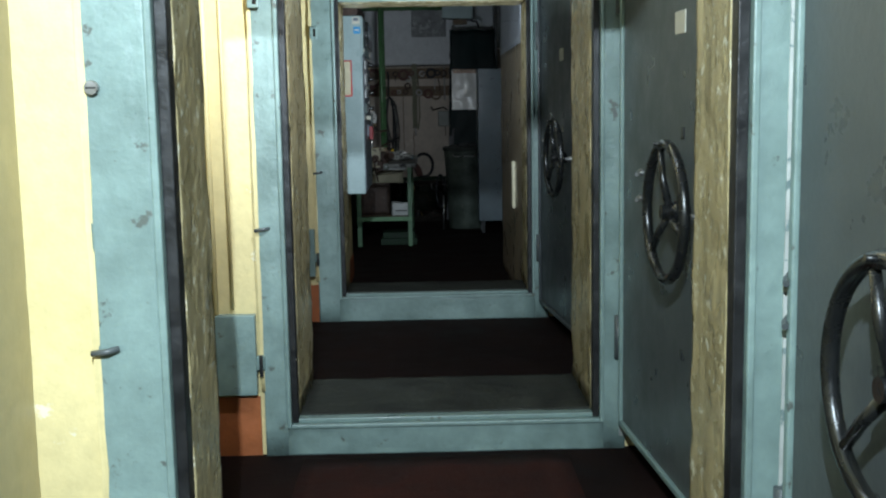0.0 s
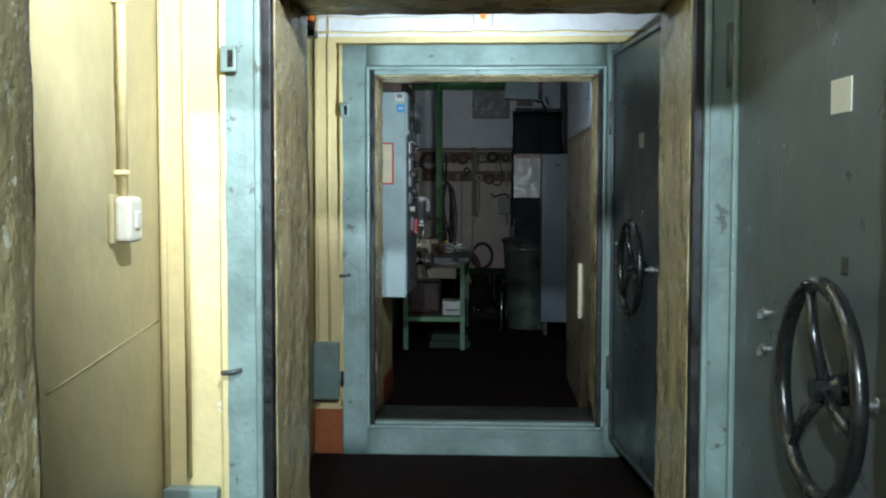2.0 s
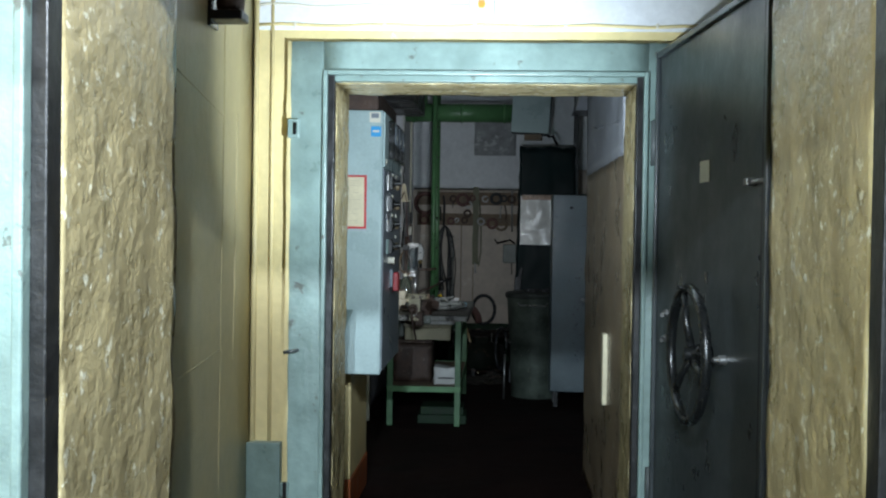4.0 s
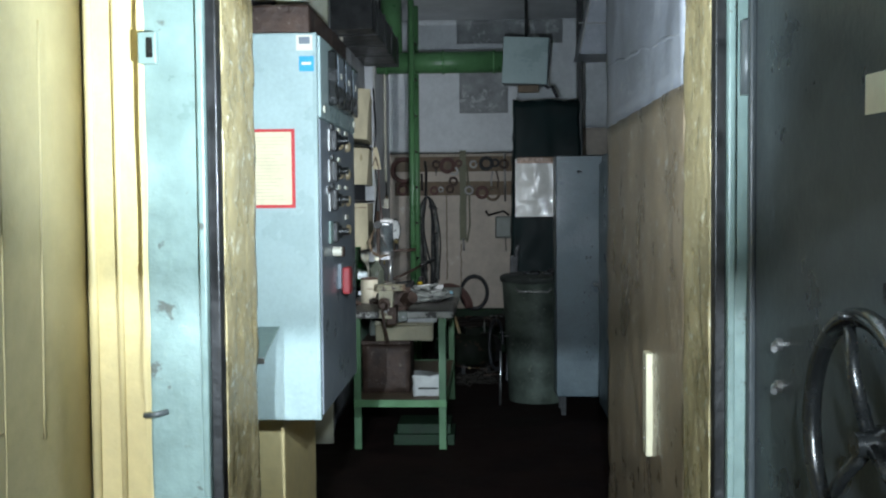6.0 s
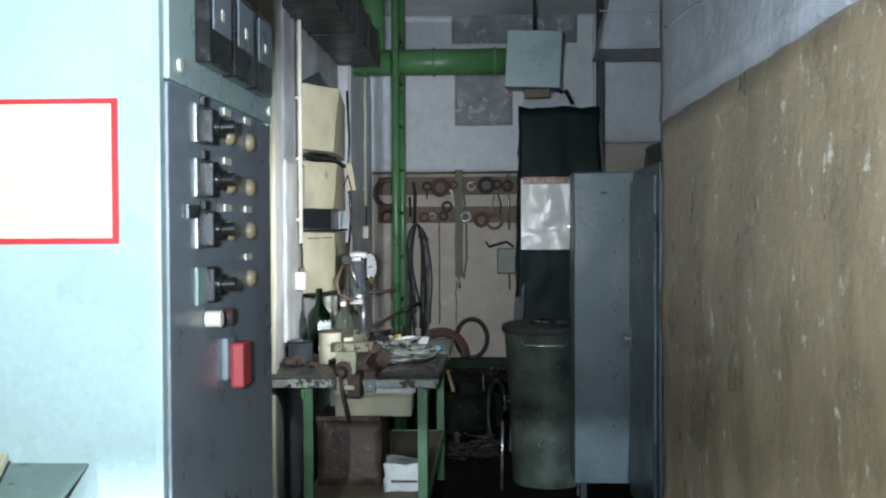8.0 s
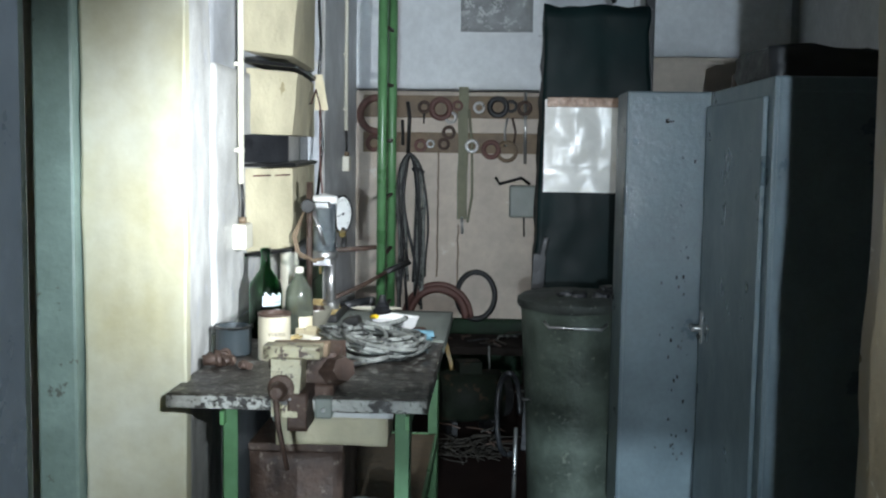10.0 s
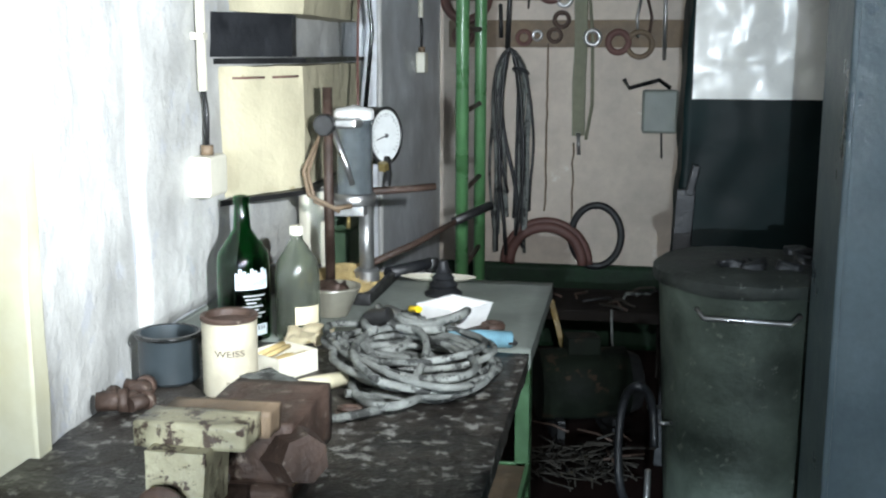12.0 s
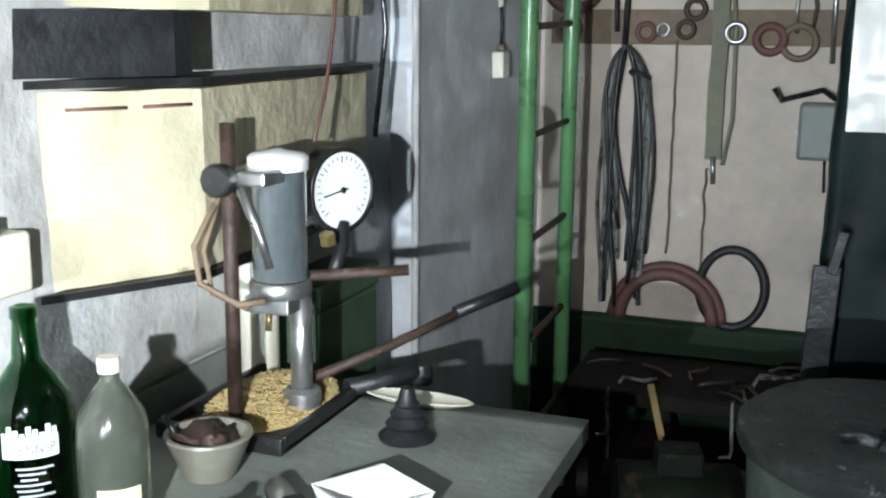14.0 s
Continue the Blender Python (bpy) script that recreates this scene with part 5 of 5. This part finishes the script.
part("lower_strip", slab(0, 0.9, 0.004, 0.05, 0, 0.265, 6, 0.002, 6), PINKWALL, t, "beige lower strip")


def bin_barrel():
    t = thing("dust_bin", "galvanised steel bin with a dented lid, dusty green-grey", "bin", (0.885, 10.355, 0.0))
    b = lathe([(0, 0.02), (0.185, 0.02), (0.19, 0.0), (0.195, 0.02), (0.205, 0.3), (0.222, 0.6), (0.232, 0.80), (0.238, 0.815), (0.232, 0.83)], 56)
    for v in b.verts:
        v.co.x += 0.004 * noise.noise(v.co * 6)
        v.co.y += 0.004 * noise.noise(v.co * 6 + Vector((9, 0, 0)))
    part("body", b, GALV, t)
    b = lathe([(0.225, 0.815), (0.247, 0.812), (0.252, 0.825), (0.25, 0.845), (0.235, 0.856), (0.16, 0.868), (0.08, 0.874), (0, 0.876)], 56)
    for v in b.verts:
        v.co.z += 0.006 * noise.noise(v.co * 9) + 0.003 * noise.noise(v.co * 30)
    part("lid", b, mat("dirty_zinc_lid", (0.04, 0.045, 0.04), 0.6, metal=0.2, vary=0.5, scale=9, bump=0.6, bscale=45, spots=(0.17, 0.18, 0.16), spot_at=0.62, spot_scale=32, spec=0.3), t, "dark dented lid")
    b = None
    rnd = random.Random(2)
    for k in range(7):
        a = rnd.uniform(0, 6.28)
        x, y = 0.14 * math.cos(a), 0.14 * math.sin(a)
        part("scrap", slab(x - 0.03, x + 0.03, y - 0.02, y + 0.02, 0.862, 0.885, 3, 0.012, 30), RUBBER, t, "dark rubber scrap on the lid")
    for z in (0.46, 0.76):
        a = radians(195 if z < 0.6 else 262)
        c, s = math.cos(a), math.sin(a)
        q = lambda r, d, zz: (c * r - s * d, s * r + c * d, zz)
        r0 = 0.21 if z < 0.6 else 0.23
        part("handle", tube([q(r0, -0.05, z), q(r0 + 0.035, -0.05, z), q(r0 + 0.035, 0.05, z - 0.01), q(r0, 0.05, z - 0.01)] if z < 0.6 else [q(r0, -0.12, z + 0.02), q(r0 + 0.014, -0.1, z), q(r0 + 0.014, 0.1, z), q(r0, 0.12, z + 0.02)], 0.006, 8), STEEL, t, "bent wire handle")
    return t


bin_barrel()


def locker(x0, x1, y0, y1, z0, z1, door, label):
    t = thing("steel_locker", label, "locker", (0, 0, 0), group="lockers")
    part("body", box(x0, x1, y0, y1, z0, z1, 0.005), LOCKER, t)
    b = box(x0 + 0.012, x0 + 0.018, y0 - 0.003, y0, z0 + 0.01, z1 - 0.01)
    box(x0 + 0.012, x1, y0 - 0.003, y0 + 0.001, z1 - 0.04, z1 - 0.034, bm=b)
    part("hem", b, LOCKER, t)
    for xx in (x0 + 0.03, x1 - 0.05):
        for yy in (y0 + 0.02, y1 - 0.05):
            part("foot", box(xx, xx + 0.03, yy, yy + 0.03, 0, z0 + 0.002), DARKSTEEL, t)
    if door:
        d = part("door", box(x0 - 0.016, x0 - 0.001, y0 + 0.05, y1 - 0.01, z0 + 0.03, z1 - 0.05, 0.004), LOCKER, t)
        part("handle_plate", box(x0 - 0.02, x0 - 0.015, y1 - 0.07, y1 - 0.04, 0.79, 0.90, 0.002), STEEL, d, "bright handle plate")
        b = disc((x0 - 0.02, y1 - 0.055, 0.84), 0.010, 0.03, (-1, 0, 0), 14)
        box(x0 - 0.052, x0 - 0.042, y1 - 0.075, y1 - 0.02, 0.832, 0.85, 0.003, bm=b)
        part("handle", b, STEEL, d, "steel turn handle")
        part("key_tag", disc((x0 - 0.02, y1 - 0.05, 0.81), 0.008, 0.006, (-1, 0, 0), 10), DARKSTEEL, d)
        for zz in (0.4, 1.35):
            part("hinge", tube([(x0 - 0.012, y0 + 0.042, zz), (x0 - 0.012, y0 + 0.042, zz + 0.08)], 0.006, 8), LOCKER, d)
    else:
        b = disc((x0 + 0.14, y0 - 0.001, z1 - 0.10), 0.008, 0.003, (0, -1, 0), 10)
        box(x0 + 0.135, x0 + 0.160, y0 - 0.004, y0 - 0.001, z1 - 0.104, z1 - 0.098, bm=b)
        part("vent_hole", b, BLACK, t)
        rnd = random.Random(9)
        b = None
        for k in range(46):
            xx, zz, r = x0 + 0.205 + rnd.gauss(0, 0.03), rnd.uniform(0.35, 1.42), rnd.uniform(0.0012, 0.005)
            b = box(xx - r * 0.6, xx + r * 0.6, y0 - 0.0025, y0 - 0.0005, zz - r * 1.3, zz + r * 1.3, bm=b)
        tagged(part("paint_chips", b, BLACK, t, "dark chips in the paint"), kind="stuff")
    return t


locker(0.984, 1.62, 9.80, 10.085, 0.12, 1.642, False, "blue-grey steel locker with chipped paint, side panel showing")
locker(1.262, 1.85, 8.93, 9.76, 0.06, 1.64, True, "blue-grey steel locker with a closed door and bright handle")
t = thing("canvas_bundle", "dark folded canvas bundle lying on top of the locker", "canvas", (1.30, 9.15, 1.64))
part("canvas", slab(0, 0.5, 0.0, 0.4, 0.0, 0.10, 8, 0.02, 7), RUBBER, t)
part("tin_lid", lathe([(0, 0), (0.06, 0), (0.06, 0.05), (0, 0.05)], 20, None, pose(0.06, 0.48, 0.0)), RUST, t)

# ---- tools on the far wall ----
rnd = random.Random(3)


def wall_ring(x, z, r, tr, m, label, squash=1.0, y=None):
    t = thing("wall_ring", label, "ring", (x, (y or YF - 0.045), z), group="rings on the tool boards")
    part("ring", ring((0, 0, 0), r, tr, (0, 1, 0), 32, 8, squash=squash), m, t)
    part("nail", tube([(0, 0.0, r * squash - tr), (0, 0.045, r * squash - tr)], 0.004, 6), DARKSTEEL, t)


wall_ring(-0.185, 1.63, 0.10, 0.022, HOSERED, "large brown gasket ring hanging on the board")
wall_ring(0.543, 1.685, 0.05, 0.017, RUBBER, "black rubber ring hanging on the board")
wall_ring(0.505, 1.43, 0.045, 0.015, HOSERED, "red gasket ring hanging on the board")
wall_ring(0.60, 1.42, 0.055, 0.012, WOOD, "brown gasket ring hanging on the board")
wall_ring(0.43, 0.545, 0.115, 0.017, RUBBER, "black rubber hose ring leaning on the far wall", 1.25)
for x, z, r, m in ((0.10, 1.68, 0.03, RUST), (0.20, 1.67, 0.055, HOSERED), (0.26, 1.62, 0.03, STEEL), (0.25, 1.53, 0.032, RUST), (0.30, 1.69, 0.025, HOSERED), (0.43, 1.68, 0.028, STEEL), (0.62, 1.69, 0.03, RUBBER), (0.08, 1.45, 0.03, HOSERED), (0.14, 1.46, 0.02, STEEL), (0.22, 1.46, 0.028, RUST), (0.39, 1.45, 0.032, STEEL), (0.70, 1.68, 0.035, RUST), (-0.20, 1.46, 0.04, HOSERED)):
    wall_ring(x, z, r, r * 0.32, m, "small gasket or washer ring hanging on the board")


def hung(name, label, pts, r, m, cat="tool", taper=1.0):
    t = thing(name, label, cat, (0, YF - 0.03, 0))
    part("body", tube([(x, -0.008, z) for x, z in pts], r, 8, taper=taper), m, t)
    part("nail", tube([(pts[0][0], -0.01, pts[0][1]), (pts[0][0], 0.028, pts[0][1])], 0.004, 6), DARKSTEEL, t)


hung("spanner", "dark long spanner hanging on the board", [(0.0, 1.71), (0.012, 1.62), (0.005, 1.40)], 0.012, DARKSTEEL)
hung("spanner", "dark long spanner hanging on the board", [(-0.03, 1.60), (-0.025, 1.45)], 0.010, DARKSTEEL)
hung("chisel", "small dark tool hanging on the board", [(0.10, 1.66), (0.098, 1.58)], 0.008, DARKSTEEL, taper=0.4)
hung("cord", "thin brown cord hanging down the wall", [(0.19 + 0.008 * noise.noise((k * 0.9, 2, 2)), 1.42 - 0.045 * k) for k in range(18)], 0.004, WOOD, "cord")
hung("cord", "thin brown cord hanging down the wall", [(0.315 + 0.01 * noise.noise((k * 0.7, 7, 2)), 0.97 - 0.045 * k) for k in range(11)], 0.004, WOOD, "cord")
hung("pliers", "steel tongs hanging on the board", [(0.60, 1.62), (0.585, 1.54), (0.59, 1.45)], 0.007, STEEL)
hung("pliers", "steel tongs hanging on the board", [(0.63, 1.62), (0.65, 1.54), (0.64, 1.46)], 0.007, RUST)
hung("rod", "thin rod hanging at the end of the boards", [(0.705, 1.78), (0.71, 1.35)], 0.009, STEEL)
STRAPM = mat("faded_olive_webbing", (0.19, 0.19, 0.13), 0.8, vary=0.2, scale=8, bump=0.2)
t = thing("strap", "grey-green webbing strap hanging from the top board", "strap", (0.335, YF - 0.035, 0.95))
part("strap", wedge([(-0.028, 0), (0.028, 0), (0.03, 0.012), (-0.03, 0.012)], 0.06, 0.85, 0.0, 8, 0.006), STRAPM, t)
part("strap_tail", tube([(0.035, 0.0, 0.72), (0.055, 0, 0.5), (0.06, 0, 0.2), (0.035, 0, 0.04)], 0.008, 6), STRAPM, t)
part("hook", tube([(0, 0, 0.07), (0.005, 0, -0.03)], 0.009, 8), STEEL, t)


def hose_bundle():
    t = thing("hose_bundle", "bundle of grey and black hoses hanging from a nail", "hose", (0.02, YF - 0.06, 1.40))
    for k in range(9):
        a, lean = rnd.uniform(0.05, 0.11), rnd.uniform(-0.02, 0.05)
        ends = rnd.uniform(0.62, 1.0), rnd.uniform(0.70, 1.0)
        pts = []
        for q in range(31):
            u = q / 15 - 1
            v = abs(u)
            x = a * math.copysign(math.sin(min(1.0, v * 1.9) * math.pi / 2), u) * (1 - 0.5 * v) + lean * v
            z = -(ends[0] if u < 0 else ends[1]) * v ** 1.5
            pts.append((x + 0.05 * v * noise.noise((u * 2.2, k * 1.7, 1)), -0.010 * (k % 4), z))
        part("hose", tube(pts, rnd.uniform(0.006, 0.009), 8), (CABLE, RUBBER, CABLE, DARKSTEEL)[k % 4], t)
    part("tie", ring((0.05, -0.015, -0.10), 0.035, 0.008, (0.3, 0.3, 1), 20, 6), RUBBER, t)
    part("nail", tube([(0, -0.05, 0.0), (0, 0.06, 0.0)], 0.006, 8), DARKSTEEL, t)


hose_bundle()
t = thing("rubber_hoop", "brown rubber hose hoop leaning in the corner on the base ledge", "hose", (0.20, YF - 0.07, 0.41))
part("hoop", tube([(0.17 * math.cos(a), 0, 0.175 * math.sin(a)) for a in [math.pi * k / 20 for k in range(21)]], 0.024, 12), HOSERED, t)
part("hoop", tube([(0.20 * math.cos(a), 0.02, 0.20 * math.sin(a)) for a in [math.pi * k / 20 for k in range(21)]], 0.018, 12), HOSERED, t)


def inspection_lamp():
    t = thing("inspection_lamp", "grey-green metal box lamp with a bent black bracket on the wall", "lamp", (0.69, YF - 0.03, 1.03))
    part("housing", box(-0.07, 0.09, -0.10, 0.03, 0, 0.19, 0.012), GREYBENCH, t)
    part("arm", tube([(0.05, -0.06, 0.20), (0.0, -0.08, 0.235), (-0.13, -0.12, 0.20), (-0.155, -0.12, 0.24)], 0.010, 8), BLACK, t)
    part("wire", tube([(0.02, 0, 0), (0.025, 0, -0.12)], 0.005, 6), DARKSTEEL, t)


inspection_lamp()
t = thing("steel_bracket", "dark bent steel bracket standing by the bin", "bracket", (0.70, 11.1, 0))
part("plate", join(None, box(-0.02, 0.04, -0.01, 0.0, 0.0, 0.95, 0.003), pose(0, 0, 0, 0, 2.5, 0)), RUBBER, t)
part("tip", join(None, box(-0.012, 0.012, -0.012, -0.002, 0.0, 0.10, 0.003), pose(0.06, 0, 0.93, 0, 12, 0)), RUBBER, t)

# ---- floor clutter behind the bench ----


# motor green lowered to near black, carrying the unlit corner in its paint
MOTOR = mat("shade_dark_motor_paint", (0.007, 0.010, 0.006), 0.7, vary=0.5, scale=8, bump=0.4, spec=0.15, spots=(0.03, 0.02, 0.012), spot_at=0.58, spot_scale=14)


def pump_motor():
    t = thing("pump_motor", "green electric pump motor on the floor under a ledge, coloured as in shade", "motor", (0.42, 11.35, 0.0), 15)
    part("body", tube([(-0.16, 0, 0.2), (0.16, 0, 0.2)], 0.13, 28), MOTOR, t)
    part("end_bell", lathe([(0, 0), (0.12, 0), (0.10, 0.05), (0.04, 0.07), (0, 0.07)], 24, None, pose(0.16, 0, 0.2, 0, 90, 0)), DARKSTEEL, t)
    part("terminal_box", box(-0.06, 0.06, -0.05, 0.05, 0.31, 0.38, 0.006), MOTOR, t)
    for x in (-0.11, 0.09):
        part("foot", box(x, x + 0.03, -0.13, 0.13, 0, 0.10, 0.004), DARKSTEEL, t)


pump_motor()
t = thing("bench_stool", "low wooden stand coloured for the dark corner, cluttered with wires", "stand", (0.05, 11.75, 0))
part("top", slab(-0.05, 0.75, 0, 0.42, 0.33, 0.37, 8, 0.003), SHADEWOOD, t)
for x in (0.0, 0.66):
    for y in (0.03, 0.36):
        part("leg", box(x, x + 0.04, y, y + 0.04, 0, 0.33, 0.003), SHADEWOOD, t)
for k in range(12):
    x, y = 0.1 + rnd.uniform(-0.1, 0.6), 11.8 + rnd.uniform(0, 0.3)
    t = thing("wire_scrap", "bent offcut of pale wire on the wooden stand", "wire", (x, y, 0.38), rnd.uniform(0, 360), "wire scraps")
    part("wire", tube([(0, 0, 0), (0.05, 0.02, 0.008 * (k % 3)), (0.11, 0.0, 0.01), (0.13, 0.02, -0.001)], 0.006, 6), (CABLE, RUST, DARKSTEEL, SHADESTRAW)[k % 4], t)
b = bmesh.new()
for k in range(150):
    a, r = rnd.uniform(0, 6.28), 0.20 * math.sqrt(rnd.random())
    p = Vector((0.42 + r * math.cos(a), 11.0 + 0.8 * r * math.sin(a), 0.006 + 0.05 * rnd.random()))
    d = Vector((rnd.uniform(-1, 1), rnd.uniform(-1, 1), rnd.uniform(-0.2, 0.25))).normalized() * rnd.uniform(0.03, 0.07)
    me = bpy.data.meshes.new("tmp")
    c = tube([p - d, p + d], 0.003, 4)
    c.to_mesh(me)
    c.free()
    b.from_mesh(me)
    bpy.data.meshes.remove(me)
for k in range(9):
    a, q = rnd.uniform(0, 6.28), 0.22 * math.sqrt(rnd.random())
    w = thing("wood_stick", "thin splintered stick lying among the straw", "stick", (0.44 + q * math.cos(a), 11.05 + 0.7 * q * math.sin(a), 0.062 + 0.006 * k), rnd.uniform(0, 360), "sticks in the straw")
    part("stick", tube([(-0.07, 0, 0.0), (0.01, 0.006, 0.004), (0.08, 0, -0.003)], 0.0045, 6), (RUST, SHADESTRAW)[k % 2], w)
for k, x in enumerate((0.15, 0.52)):
    w = thing("wire_hook", "pale bent wire hook hanging from the front edge of the stand", "hook", (x, 11.742, 0.37), 0, "wire hooks")
    part("hook", tube([(0, 0.03, 0.006), (0, -0.004, 0.007), (0, -0.008, -0.03), (0.006, -0.01, -0.11 - 0.02 * (k % 2)), (0.0, -0.012, -0.13 - 0.02 * (k % 2)), (-0.03, -0.014, -0.135 - 0.02 * (k % 2))], 0.0055, 8), CABLE, w)
w = thing("yellow_strip", "narrow yellow wooden strip leaning on the dark stand", "strip", (0.40, 11.66, 0.0))
part("strip", join(None, box(-0.011, 0.011, -0.004, 0.004, 0.0, 0.44, 0.002), pose(0, 0, 0, -9, -16, 0)), mat("dull_yellow_paint", (0.22, 0.14, 0.025), 0.5, vary=0.2, scale=20, bump=0.1), w)
tagged(finish("floor_straw", b, SHADESTRAW), "scattered straw and wood shavings on the floor", "straw", kind="stuff")
t = thing("floor_hose", "black hose looping on the floor beside the bin", "hose", (0.56, 10.15, 0.0))
part("hose", tube([(0.045 + 0.045 * math.cos(a), 0.05 + 0.03 * math.sin(3 * a), 0.40 + 0.17 * math.sin(a)) for a in [6.28 * k / 40 for k in range(33)]], 0.011, 8), RUBBER, t)
part("valve", tube([(0.07, 0.0, 0.0), (0.075, 0.0, 0.36)], 0.008, 10), STEEL, t, "thin steel valve stem")

# ---- a few more things by the pump ----
t = thing("canister", "white enamel canister standing behind the test pump", "canister", (-0.315, 10.47, BZ))
part("body", lathe([(0, 0), (0.038, 0), (0.04, 0.004), (0.04, 0.24), (0.034, 0.25), (0, 0.252)], 28), WHITEPL, t)
part("rim", lathe([(0.04, 0.235), (0.043, 0.24), (0.04, 0.246)], 28), STEEL, t)
t = thing("paper_plate", "white oval plate lying at the back edge of the bench", "plate", (0.055, 10.41, BZ))
part("plate", lathe([(0, 0.004), (0.05, 0.002), (0.075, 0.012), (0.078, 0.014), (0.074, 0.016), (0.05, 0.007), (0, 0.008)], 32, None, Matrix.Diagonal((1.4, 0.42, 1, 1))), WHITEPL, t)
t = thing("angle_tool", "dark rubber-gripped hand tool at the back of the bench", "hand tool", (-0.02, 10.46, BZ + 0.024), 55)
part("body", tube([(-0.10, 0, 0), (0.02, 0, 0.004), (0.06, 0, 0.006)], 0.018, 14, taper=0.8), RUBBER, t)
part("head", lathe([(0, -0.02), (0.02, -0.02), (0.022, 0.0), (0.018, 0.018), (0, 0.02)], 20, None, pose(0.07, 0, 0.0)), DARKSTEEL, t)
t = thing("red_wire", "thin red wire hanging from the rack beside the gauge", "wire", (XL, 0, 0))
part("wire", tube([(0.115, 10.72, 1.62), (0.14, 10.70, 1.68), (0.165, 10.66, 1.60), (0.17, 10.62, 1.45), (0.185, 10.55, 1.33), (0.21, 10.45, 1.24)], 0.004, 6), HOSERED, t)
part("hook", tube([(0.0, 10.73, 1.64), (0.115, 10.72, 1.62)], 0.004, 6), DARKSTEEL, t)
